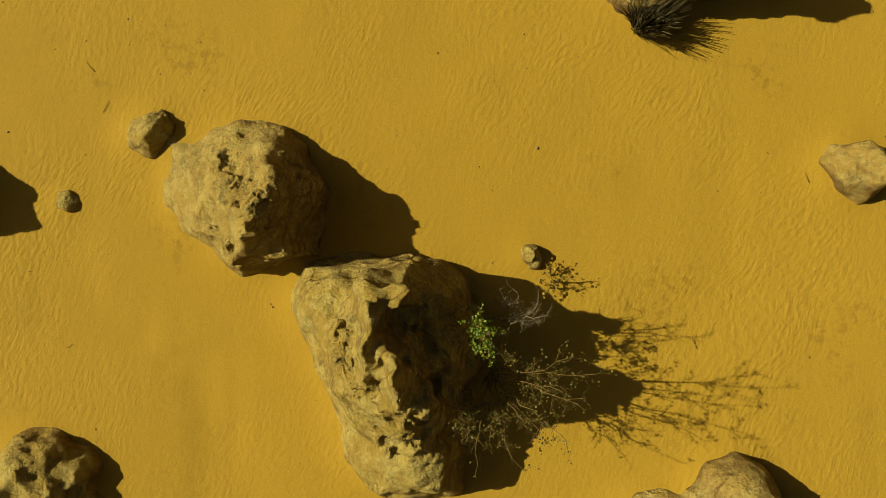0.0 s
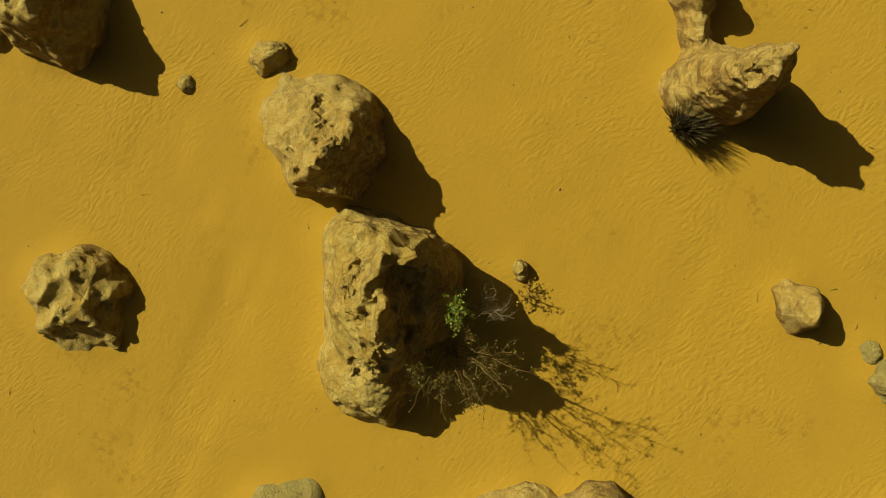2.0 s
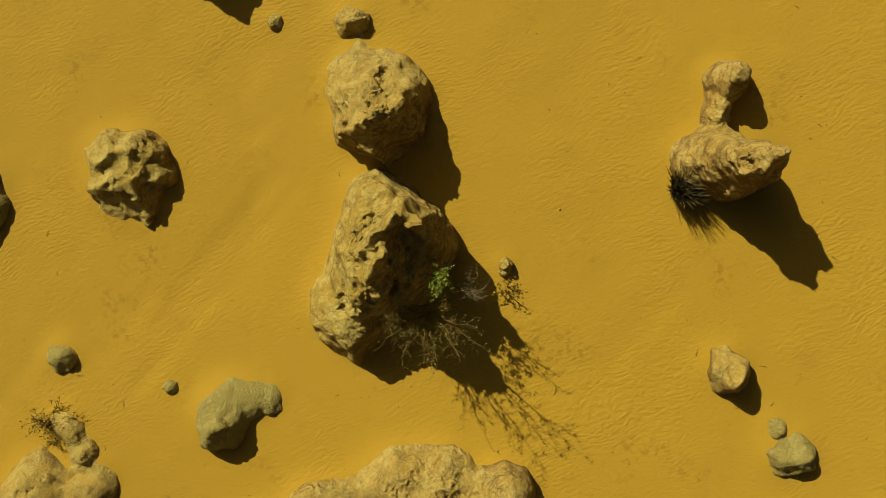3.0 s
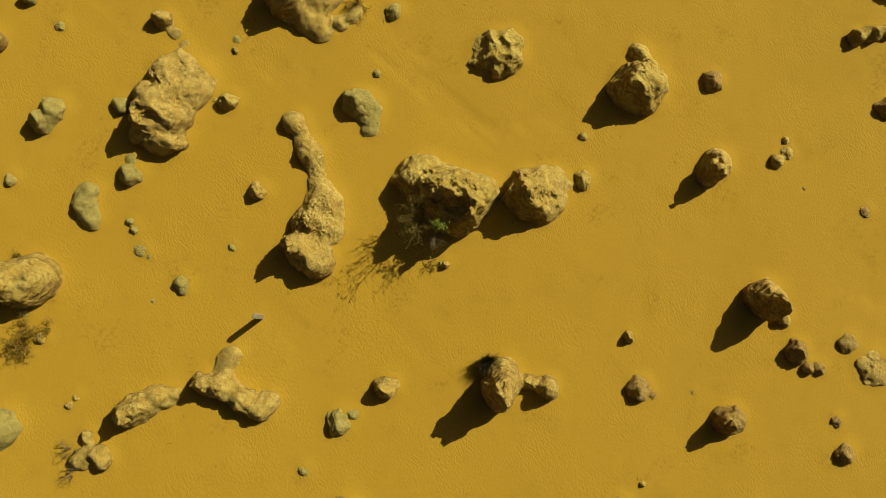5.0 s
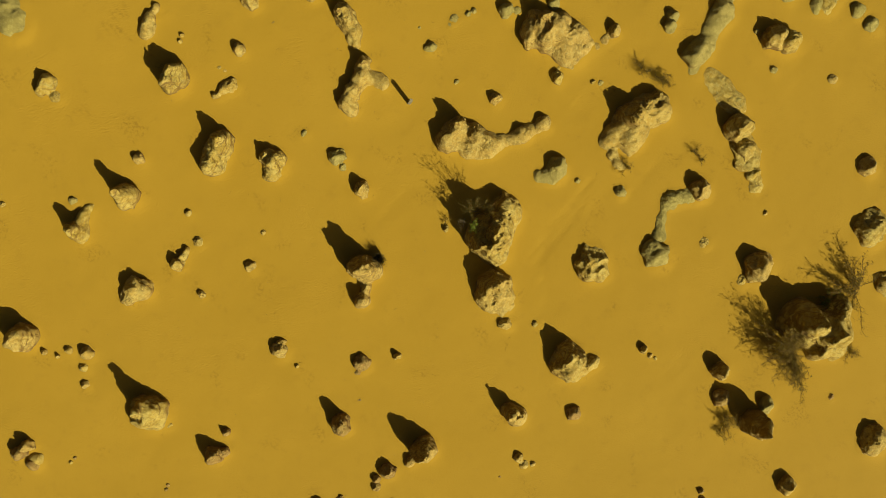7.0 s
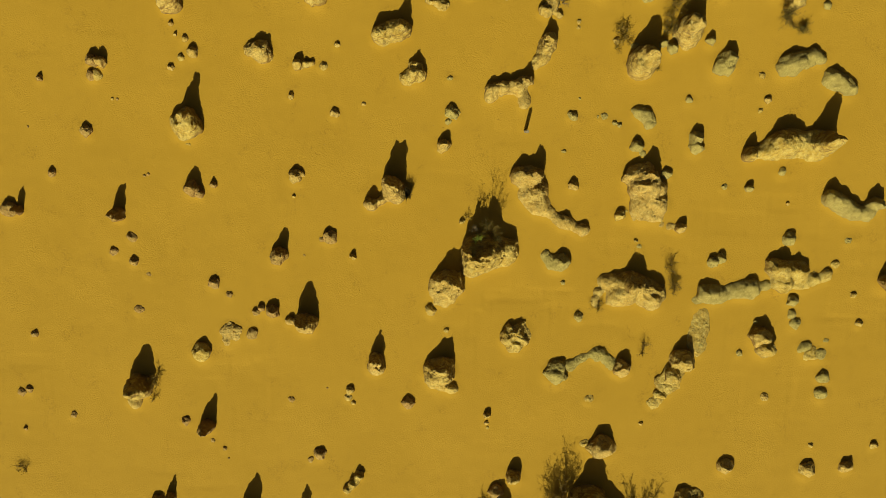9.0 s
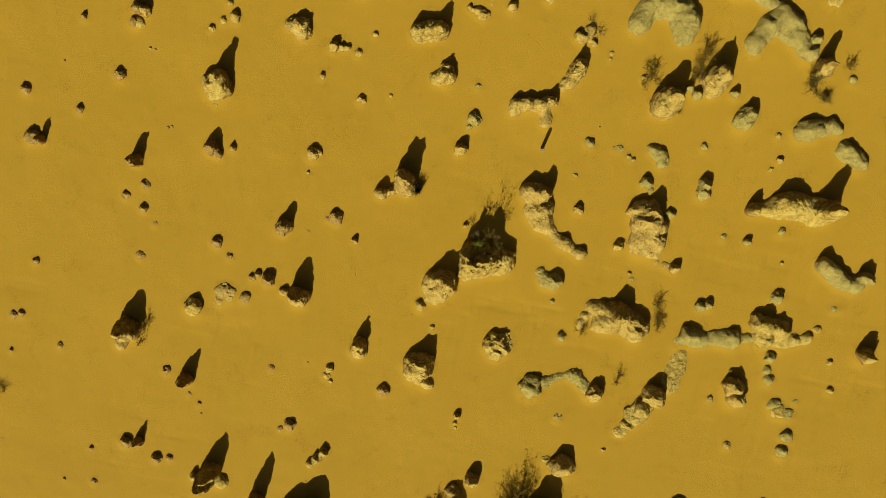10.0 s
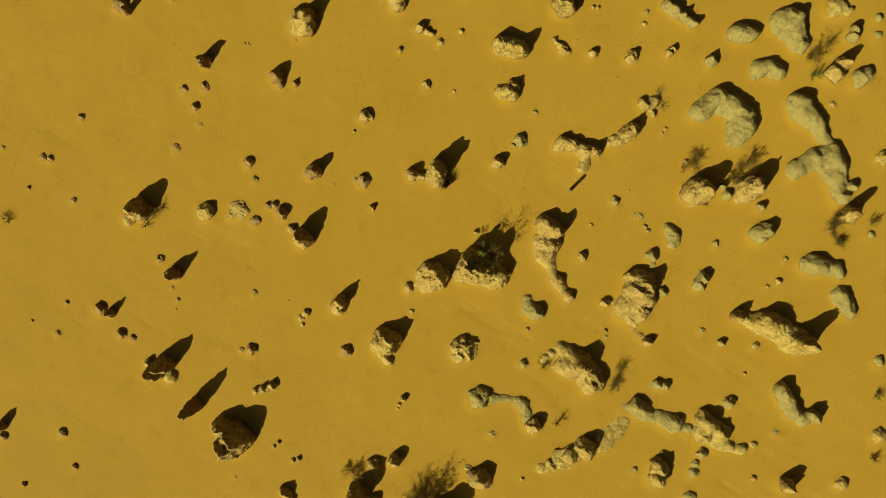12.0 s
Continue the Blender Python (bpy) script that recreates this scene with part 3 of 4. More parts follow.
rock("tan", (-10.20, -17.56, 0.15, 0.10))
rock("tan", (6.88, 19.60, 0.18, 0.23))
rock("tan", (7.70, 17.11, 0.31, 0.48), (7.07, 17.20, 0.26, 0.27))
rock("tan", (4.54, 17.62, 0.32, 0.31))
rock("tan", (3.02, 22.12, 0.27, 0.27))
rock("tan", (2.56, 19.41, 0.22, 0.23))
rock("tan", (0.85, 21.64, 0.39, 0.35), (0.78, 21.09, 0.22, 0.87))
rock("tan", (4.68, 20.38, 0.05, 0.04))
rock("tan", (6.02, 16.32, 0.08, 0.06))
rock("tan", (0.67, 16.36, 0.35, 1.13))
rock("tan", (-1.14, 16.74, 0.24, 0.19))
rock("tan", (-0.43, 15.84, 0.27, 0.19))
rock("tan", (-1.60, 15.78, 0.24, 0.29))
rock("tan", (-2.24, 15.14, 0.18, 0.06))
rock("tan", (-3.98, 15.70, 0.27, 0.13))
rock("tan", (-5.36, 20.97, 0.21, 0.17))
rock("tan", (-8.43, 21.89, 0.22, 0.13))
rock("tan", (-8.26, 21.49, 0.22, 0.15))
rock("tan", (-9.21, 24.12, 0.13, 0.06))
rock("tan", (-2.56, 11.96, 0.30, 0.27))
rock("tan", (2.52, 15.05, 0.09, 0.06))
rock("grey", (13.47, -4.93, 0.31, 0.45))
rock("grey", (15.01, -5.06, 0.31, 0.35), (15.15, -5.43, 0.43, 0.50), (15.40, -5.77, 0.40, 0.50), blend=1.3)
rock("grey", (13.80, -1.15, 0.13, 0.10))
rock("grey", (16.42, -6.55, 0.51, 0.40), (16.90, -6.93, 0.51, 0.65), (16.37, -7.33, 0.51, 0.45), (16.09, -7.83, 0.43, 0.40), blend=1.3)
rock("tan", (18.20, -8.23, 0.49, 0.24), (18.33, -8.74, 0.29, 0.20))
rock("grey", (14.25, -7.00, 0.37, 0.35), (14.58, -7.38, 0.40, 0.45), (14.56, -7.85, 0.34, 0.35), (13.79, -6.99, 0.14, 0.10), blend=1.3)
rock("tan", (15.79, -9.95, 0.50, 0.60), (16.31, -9.97, 0.35, 0.80))
rock("grey", (17.53, -9.63, 0.31, 0.45), (17.82, -9.54, 0.26, 0.45))
rock("grey", (16.21, -11.03, 0.48, 0.45), (16.46, -11.16, 0.40, 0.40))
rock("grey", (18.76, -10.14, 0.20, 0.16))
rock("grey", (18.15, -10.55, 0.22, 0.12))
rock("grey", (11.24, -5.83, 0.48, 0.42), (11.89, -6.00, 0.48, 0.45), (12.32, -6.23, 0.48, 0.60), (12.24, -6.91, 0.48, 0.50), (12.20, -7.47, 0.54, 0.60), (11.83, -7.97, 0.54, 0.60), (11.37, -8.00, 0.45, 0.45), (11.05, -7.99, 0.34, 0.30), blend=1.3)
rock("grey", (13.96, -9.37, 0.54, 0.55), (13.65, -9.85, 0.57, 0.45), (13.65, -10.35, 0.45, 0.40), (13.50, -10.82, 0.37, 0.40), (13.26, -11.22, 0.31, 0.25), (13.18, -11.70, 0.23, 0.16), blend=1.3)
rock("tan", (14.64, -10.73, 0.18, 0.08))
rock("grey", (11.39, -11.15, 0.51, 0.35), (12.16, -11.52, 0.51, 0.45), (12.63, -12.10, 0.57, 0.45), (12.42, -12.71, 0.51, 0.45), (11.84, -12.93, 0.43, 0.35), (11.45, -13.56, 0.48, 0.45), (13.05, -11.99, 0.31, 0.25), blend=1.3)
rock("grey", (11.99, -13.70, 0.34, 0.42))
rock("tan", (9.76, -4.93, 0.11, 0.08))
rock("tan", (-7.88, 15.81, 0.63, 1.68), (-8.64, 16.19, 0.44, 0.47))
rock("tan", (-10.37, 21.90, 0.13, 0.13))
rock("tan", (-9.58, 19.36, 0.19, 0.13))
rock("tan", (-6.07, 12.75, 0.49, 0.47))
rock("tan", (-3.15, 11.25, 0.18, 0.13))
rock("tan", (-9.75, 13.69, 0.25, 0.19))
rock("tan", (-9.96, 12.58, 0.38, 1.32))
rock("tan", (-10.80, 12.37, 0.13, 0.06))
rock("tan", (-11.21, 11.79, 0.13, 0.09))
rock("tan", (-11.74, 11.62, 0.06, 0.04))
rock("tan", (-14.16, 15.36, 0.40, 0.33))
rock("tan", (-13.92, 14.68, 0.26, 0.91))
rock("tan", (-14.92, 17.18, 0.13, 0.11))
rock("tan", (-17.02, 18.47, 0.10, 0.09))
rock("tan", (-14.74, 13.66, 0.30, 0.30), (-14.55, 12.98, 0.20, 0.15))
rock("tan", (-16.81, 16.86, 0.20, 0.11))
rock("tan", (-15.23, 10.81, 0.50, 1.83), (-14.73, 10.62, 0.46, 1.76), (-15.30, 10.05, 0.40, 0.31), (-15.26, 11.54, 0.27, 0.39))
rock("tan", (-15.82, 8.08, 0.40, 2.32))
rock("tan", (-16.14, 5.21, 1.00, 1.73), (-16.68, 5.27, 0.74, 2.16), (-16.04, 6.09, 0.60, 1.30))
rock("tan", (-21.96, 13.98, 0.28, 0.24))
rock("tan", (-23.46, 12.41, 0.21, 0.18))
rock("tan", (-26.30, 14.56, 0.18, 0.20))
rock("tan", (-24.27, 16.96, 0.29, 0.27))
rock("tan", (-23.71, 17.30, 0.29, 1.22))
rock("tan", (-18.43, 4.11, 0.10, 0.04))
rock("grey", (2.19, -16.97, 0.40, 0.65), (1.91, -17.52, 0.43, 0.55), (1.58, -18.11, 0.43, 0.45), (1.39, -18.75, 0.34, 0.35), (1.91, -19.03, 0.40, 0.80), (0.29, -18.41, 0.23, 0.20), blend=1.3)
rock("grey", (0.14, -18.11, 0.20, 0.06))
rock("tan", (-1.80, -20.12, 0.47, 0.94))
rock("tan", (-0.28, -22.32, 0.37, 0.25))
rock("tan", (2.82, -22.23, 0.48, 0.29))
rock("grey", (5.87, -19.89, 0.33, 0.25))
rock("tan", (-5.13, -14.71, 0.51, 0.76))
rock("tan", (13.83, -14.10, 0.36, 0.28))
rock("grey", (3.33, -14.66, 0.22, 0.15))
rock("tan", (1.84, -15.09, 0.09, 0.06))
rock("grey", (-6.32, -7.58, 0.36, 0.17), (-6.03, -7.19, 0.31, 0.13), (-5.65, -6.81, 0.38, 0.26), (-5.74, -6.40, 0.24, 0.12), (-5.93, -6.01, 0.21, 0.12), (-6.13, -5.64, 0.24, 0.15), (-6.34, -5.33, 0.26, 0.17), blend=1.3, crag=0.80, lean=0.10)
rock("tan", (-3.44, -11.56, 0.28, 0.10), (-3.95, -11.57, 0.35, 0.13), (-4.43, -11.54, 0.38, 0.16), (-4.93, -11.48, 0.42, 0.23), (-5.37, -11.39, 0.40, 0.20), blend=1.3, crag=0.90)
rock("tan", (-6.56, -10.42, 0.57, 0.26), (-6.98, -10.24, 0.50, 0.23), (-7.38, -10.10, 0.43, 0.23), (-7.95, -9.78, 0.36, 0.17), (-8.19, -9.50, 0.24, 0.13), blend=1.3, crag=0.90)
rock("grey", (14.42, -3.26, 0.25, 0.50), (14.45, -2.75, 0.29, 0.55), (14.49, -2.24, 0.31, 0.50), (14.54, -1.79, 0.27, 0.45), blend=1.3)
rock("tan", (12.75, -3.08, 0.23, 0.35), (12.99, -3.15, 0.21, 0.30))
rock("tan", (11.70, -1.70, 0.33, 0.42), (11.90, -1.73, 0.25, 0.36), crag=0.5)
rock("tan", (10.62, -3.80, 0.25, 0.25), (10.23, -3.53, 0.31, 0.32), (10.21, -3.24, 0.21, 0.25), (10.07, -4.05, 0.19, 0.20), blend=1.3, crag=0.9)
rock("tan", (8.96, -3.65, 0.37, 0.78), (8.52, -3.48, 0.37, 0.55), (8.10, -3.27, 0.31, 0.35), (7.81, -3.08, 0.19, 0.15), blend=1.3)
rock("tan", (7.17, -2.72, 0.29, 0.70), (6.93, -2.27, 0.35, 0.52), (6.84, -1.68, 0.35, 0.48), (6.73, -1.13, 0.35, 0.45), (6.44, -1.05, 0.25, 0.30), (6.59, -2.47, 0.21, 0.15), (6.34, -2.66, 0.27, 0.20), (6.11, -2.58, 0.23, 0.22), blend=1.3)
rock("tan", (12.81, 0.88, 0.10, 0.12), (12.72, 1.09, 0.10, 0.12))
rock("tan", (14.11, 0.69, 0.16, 0.20), (14.03, 1.07, 0.21, 0.25), (13.94, 1.40, 0.25, 0.30), (13.80, 1.69, 0.25, 0.25), (13.71, 0.65, 0.10, 0.10), blend=1.3, crag=0.9)
rock("tan", (10.37, 1.12, 0.27, 0.22), (10.46, 1.46, 0.23, 0.20), (10.56, 1.82, 0.16, 0.22), blend=1.3, crag=1.0)
rock("grey", (5.70, 0.64, 0.37, 0.34), (5.27, 0.83, 0.16, 0.12))
rock("tan", (11.31, 8.89, 0.33, 1.00), (11.07, 9.02, 0.29, 0.50), (11.41, 8.42, 0.25, 0.30), (11.45, 8.04, 0.19, 0.12), blend=1.3)
rock("tan", (7.74, 7.69, 0.29, 0.42), (7.76, 7.29, 0.16, 0.25), (7.76, 7.04, 0.14, 0.20), blend=1.3)
rock("tan", (8.35, 9.31, 0.47, 0.58), (8.32, 9.87, 0.29, 0.30), (8.04, 9.24, 0.31, 0.40), blend=1.3)
rock("tan", (-7.86, 5.40, 0.23, 0.25), (-8.28, 5.52, 0.21, 0.12), (-8.56, 5.26, 0.12, 0.12), crag=1.1)
rock("tan", (-12.44, 4.95, 0.29, 0.42), (-12.87, 5.28, 0.29, 0.40), (-13.26, 5.59, 0.25, 0.32), blend=1.3)
rock("tan", (-15.32, 1.63, 0.16, 0.20), (-15.59, 1.85, 0.16, 0.15))
rock("tan", (-17.45, 1.27, 0.37, 0.58), (-17.75, 0.82, 0.25, 0.36), (-18.09, 0.76, 0.16, 0.20), blend=1.3)
rock("tan", (-15.14, 3.06, 0.12, 0.15), (-15.50, 3.15, 0.12, 0.12))
rock("tan", (-9.01, -1.42, 0.19, 0.30), (-9.43, -1.38, 0.12, 0.12), (-9.71, -1.47, 0.08, 0.06), blend=1.3)
rock("grey", (5.26, -7.02, 0.13, 0.12), (5.36, -6.80, 0.13, 0.11), blend=0.9)

# ---- ground ----
def axis_steps(lo, hi):
    """Places of the grid lines: close in the middle, ever wider towards the horizon."""
    inner = list(np.arange(lo, hi, 0.11))
    step, a, b = 0.11, inner[0], inner[-1]
    left, right = [], []
    while b < 2500:
        step *= 1.17
        a, b = a - step, b + step
        left.append(a)
        right.append(b)
    return np.array(left[::-1] + inner + right)


SAND_GRID = []


def sand_height(x, y):
    xs, ys, Z = SAND_GRID
    return float(Z[min(np.searchsorted(xs, x), len(xs) - 1), min(np.searchsorted(ys, y), len(ys) - 1)])


def build_ground():
    xs, ys = axis_steps(-24, 21), axis_steps(-24, 27)
    X, Y = np.meshgrid(xs, ys, indexing="ij")
    P = np.stack([X.ravel(), Y.ravel(), np.zeros(X.size)], 1)
    Z = lattice_noise(P * 0.16 + 3.3) * 0.05 + lattice_noise(P * 0.6 + 8.1) * 0.018 + lattice_noise(P * 2.1) * 0.006
    Z = Z.reshape(X.shape)
    Z *= np.exp(-((np.hypot(X, Y) / 60.0) ** 2))
    for x, y, r, h in MOUNDS:
        if r < 0.10:
            continue
        i = slice(*np.searchsorted(xs, (x - r - 0.9, x + r + 0.9)))
        j = slice(*np.searchsorted(ys, (y - r - 0.9, y + r + 0.9)))
        d = np.maximum(np.hypot(X[i, j] - x, Y[i, j] - y) - r * 0.9, 0)
        wind = -((X[i, j] - x) * LEE[0] + (Y[i, j] - y) * LEE[1]) / (np.hypot(X[i, j] - x, Y[i, j] - y) + 1e-6)
        wind = 0.75 + 0.45 * wind
        rise = min(0.08, 0.10 * r + 0.012) * wind * np.exp(-((d / ((0.08 + 0.22 * r) * wind)) ** 1.4))
        Z[i, j] = np.maximum(Z[i, j], rise + Z[i, j] * 0.6)
    SAND_GRID.extend((xs, ys, Z))
    verts = np.stack([X, Y, Z], -1).reshape(-1, 3)
    k = np.arange(X.size).reshape(X.shape)
    quads = np.stack([k[:-1, :-1], k[1:, :-1], k[1:, 1:], k[:-1, 1:]], -1).reshape(-1, 4)
    ob = new("ground", mesh_from("ground", verts, quads, SAND))
    tagged(ob, "open yellow desert sand with wind ripples and low mounds", "sand", kind="structure")


build_ground()

# ---- plants, post, loose bits ----
def tube(store, path, r0, r1, sides=4):
    """Adds a thin tapered tube along a path to the lists (verts, quads)."""
    verts, quads = store
    path = np.asarray(path, float)
    n = len(path)
    go = np.gradient(path, axis=0)
    go /= np.linalg.norm(go, axis=1)[:, None] + 1e-9
    ref = np.array([0.31, 0.77, 0.55])
    a = np.cross(go, ref)
    a /= np.linalg.norm(a, axis=1)[:, None] + 1e-9
    b = np.cross(go, a)
    start = len(verts)
    for k in range(n):
        r = r0 + (r1 - r0) * k / (n - 1)
        for j in range(sides):
            w = 2 * math.pi * j / sides
            verts.append(path[k] + r * (math.cos(w) * a[k] + math.sin(w) * b[k]))
    for k in range(n - 1):
        for j in range(sides):
            i, m = start + k * sides, start + (k + 1) * sides
            quads.append((i + j, i + (j + 1) % sides, m + (j + 1) % sides, m + j))


def cross(a, b):
    return np.array((a[1] * b[2] - a[2] * b[1], a[2] * b[0] - a[0] * b[2], a[0] * b[1] - a[1] * b[0]))


def leaf(store, at, size, rng):
    """Adds one small folded leaf."""
    verts, quads = store
    d = rng.normal(size=3)
    d[2] = abs(d[2]) * 0.6
    d /= np.linalg.norm(d) + 1e-9
    e = cross(d, rng.normal(size=3))
    e /= np.linalg.norm(e) + 1e-9
    up = cross(d, e)
    i = len(verts)
    l, w = size * rng.uniform(0.7, 1.3), size * rng.uniform(0.3, 0.55)
    verts += [at, at + 0.5 * l * d + w * e + 0.15 * l * up, at + l * d, at + 0.5 * l * d - w * e + 0.15 * l * up]
    quads.append((i, i + 1, i + 2, i + 3))


def twig_path(at, way, length, rng, bend=0.35, steps=5):
    path = [np.array(at, float)]
    way = np.array(way, float)
    for k in range(steps):
        way = way + rng.normal(size=3) * bend * 0.45
        way /= np.linalg.norm(way)
        path.append(path[-1] + way * length / steps)
    return path, way


PLANTS = {
    "dry": ("shrub", DRY_TWIG, LEAF_OLIVE, 0.5, "bare grey twiggy dry shrub growing beside limestone", 0.030),
    "green": ("shrub", BARK, LEAF_GREEN, 2.2, "small bright green leafy shrub in a rock's lee", 0.045),
    "olive": ("shrub", BARK, LEAF_OLIVE, 1.5, "sparse dark olive shrub with thin crooked branches", 0.042),
    "brown": ("shrub", BARK, LEAF_BROWN, 1.2, "straggly brown half-dry shrub on yellow sand", 0.045),
}


def sprig(sticks, blades, foot, aim, thick, size, amount, rng, reach=1.0):
    """One arching stem from the foot to the aim, with crooked side twigs on its outer half and leaves at their tips."""
    foot, aim = np.array(foot, float), np.array(aim, float)
    bow = foot + (aim - foot) * np.array([0.35, 0.35, 0.70])
    path = []
    for k in range(10):
        t = k / 9
        path.append((1 - t) ** 2 * foot + 2 * t * (1 - t) * bow + t * t * aim + rng.normal(size=3) * 0.018 * (k > 0))
    tube(sticks, path, thick, thick * 0.3)
    way = aim - bow
    way /= np.linalg.norm(way)
    for j in range(11):
        at = path[4 + j % 6]
        side = way + rng.normal(size=3) * 0.65
        side /= np.linalg.norm(side)
        sub, way2 = twig_path(at, side, rng.uniform(0.08, 0.24) * reach, rng, 0.5, 4)
        tube(sticks, sub, thick * 0.38, thick * 0.18, 3)
        for i in range(5):
            tip = way2 + rng.normal(size=3) * 0.8
            tip /= np.linalg.norm(tip)
            end, _ = twig_path(sub[1 + i % 4], tip, rng.uniform(0.03, 0.10) * reach, rng, 0.6, 3)
            tube(sticks, end, thick * 0.2, thick * 0.12, 3)
            if rng.uniform() < 0.6:
                for q in range(rng.poisson(amount)):
                    leaf(blades, end[-1 - (q % 2)] + rng.normal(size=3) * 0.014, size, rng)


def arching_shrub(kind, x, y, aims, amount, label, mixed=()):
    """A shrub whose long thin stems reach for the places in aims; the stems counted in mixed bear bright green leaves."""
    name, wood, leaves, _, _, size = PLANTS[kind]
    rng = np.random.RandomState(len(aims) * 7 + 3)
    foot = tagged(new(name), label, "shrub", "desert shrubs")
    foot.location = (x, y, 0.0)
    dull, bright = ([], []), ([], [])
    for k, (ax, ay, az) in enumerate(aims):
        sticks = ([], [])
        green = k in mixed
        sprig(sticks, bright if green else dull, (rng.normal() * 0.05, rng.normal() * 0.05, -0.05), (ax - x, ay - y, az),
              0.009, size * (0.62 if green else 0.55), amount * (2.0 if green else 1.0), rng)
        part("branch", mesh_from("branch", sticks[0], sticks[1], wood), foot)
    for store, material in ((dull, leaves), (bright, LEAF_GREEN)):
        if store[1]:
            part("foliage", mesh_from("foliage", store[0], store[1], material, False), foot)


def fan_shrub(kind, x, y, radius, height, stems, way, label):
    """A large open shrub: many thin stems fanning out from one foot, most of them the given way."""
    name, wood, leaves, _, _, size = PLANTS[kind]
    rng = np.random.RandomState(stems * 31 + 5)
    foot = tagged(new(name), label, "shrub", "desert shrubs")
    foot.location = (x, y, 0.0)
    blades = ([], [])
    for k in range(stems):
        w = radians(way) + rng.normal() * 0.85
        out = radius * rng.uniform(0.35, 1.15)
        sticks = ([], [])
        aim = (math.cos(w) * out, math.sin(w) * out, height * rng.uniform(0.55, 1.0))
        sprig(sticks, blades, (rng.normal() * 0.08, rng.normal() * 0.08, -0.05), aim, 0.019, size * 0.74, 6.0, rng, 0.8 + 0.6 * radius)
        part("branch", mesh_from("branch", sticks[0], sticks[1], wood), foot)
    part("foliage", mesh_from("foliage", blades[0], blades[1], leaves, False), foot)


def shrub(kind, x, y, radius, height, stems=7, lean=(0.0, 0.0)):
    """A straggly desert shrub: crooked stems from one foot, forking three times, with small leaves towards the tips."""
    name, wood, leaves, amount, label, size = PLANTS[kind]
    rng = np.random.RandomState(int(abs(x * 917 + y * 389)) % 9999)
    foot = tagged(new(name), label, "shrub", "desert shrubs")
    foot.location = (x, y, 0.0)
    size *= 0.60 + 0.20 * min(radius, 1.0)
    blades = ([], [])
    for k in range(stems):
        w = 2 * math.pi * (k + rng.uniform(-0.35, 0.35)) / stems
        out = rng.uniform(0.25, 1.0) * radius
        aim = np.array([math.cos(w) * out + lean[0] * height, math.sin(w) * out + lean[1] * height, height * rng.uniform(0.65, 1.0)])
        length = np.linalg.norm(aim)
        path, way = twig_path((rng.normal() * 0.04, rng.normal() * 0.04, -0.05), aim / length, length * 0.72, rng, 0.30, 6)
        thick = 0.010 + 0.006 * height
        sticks = ([], [])
        tube(sticks, path, thick, thick * 0.45)
        for j in range(5 + int(5 * radius)):
            at = path[2 + (j % 5)]
            side = way + rng.normal(size=3) * 0.75
            side[2] = abs(side[2]) * 0.7
            side /= np.linalg.norm(side)
            sub, way2 = twig_path(at, side, length * rng.uniform(0.22, 0.48), rng, 0.5, 4)
            tube(sticks, sub, thick * 0.42, thick * 0.2, 3)
            for i in range(4 + int(2.5 * radius)):
                at2 = sub[1 + i % 4]
                tip = way2 + rng.normal(size=3) * 0.9
                tip /= np.linalg.norm(tip)
                end, _ = twig_path(at2, tip, length * rng.uniform(0.08, 0.20), rng, 0.6, 3)
                tube(sticks, end, thick * 0.22, thick * 0.10, 3)
                if rng.uniform() < 0.7:
                    for q in range(rng.poisson(3.2 * amount * (0.5 + radius))):
                        leaf(blades, end[-1 - (q % 2)] + rng.normal(size=3) * 0.022, size, rng)
        part("branch", mesh_from("branch", sticks[0], sticks[1], wood), foot)
    if blades[1]:
        part("foliage", mesh_from("foliage", blades[0], blades[1], leaves, False), foot)
    return foot


def rush_tuft(x, y, radius, height, count=330):
    rng = np.random.RandomState(5)
    foot = tagged(new("grass_tuft"), "dark spiky rush tuft with stiff blades beside limestone", "grass tuft")
    foot.location = (x, y, 0.0)
    verts, quads = [], []
    for k in range(count):
        w, lay = rng.uniform(0, 2 * math.pi), rng.beta(1.3, 2.0)
        base = np.array([math.cos(w), math.sin(w), 0]) * radius * 0.35 * rng.uniform(0, 1)
        way = np.array([math.cos(w) * lay * 0.75, math.sin(w) * lay * 0.75, 1.0])
        way /= np.linalg.norm(way)
        path, _ = twig_path(base - np.array([0, 0, 0.03]), way, height * rng.uniform(0.35, 1.0), rng, 0.10, 4)
        tube((verts, quads), path, 0.008, 0.0025, 3)
    part("clump", mesh_from("clump", verts, quads, BLADE), foot)


def post(x, y, height, half, turn):
    """A square timber marker post with a bevelled top, set upright in the sand."""
    bm = bmesh.new()
    bmesh.ops.create_cube(bm, size=1.0)
    bmesh.ops.scale(bm, vec=(2 * half, 2 * half, height + 0.15), verts=bm.verts)
    bmesh.ops.translate(bm, vec=(0, 0, (height - 0.15) / 2), verts=bm.verts)
    bmesh.ops.bevel(bm, geom=list(bm.edges), offset=0.010, segments=2, affect="EDGES")
    me = bpy.data.meshes.new("marker_post")
    bm.to_mesh(me)
    bm.free()
    me.materials.append(POST_WOOD)
    ob = new("marker_post", me)
    ob.matrix_world = pose(x, y, 0, 1.0, -1.5, turn)
    tagged(ob, "weathered grey square timber marker post standing in sand", "post")


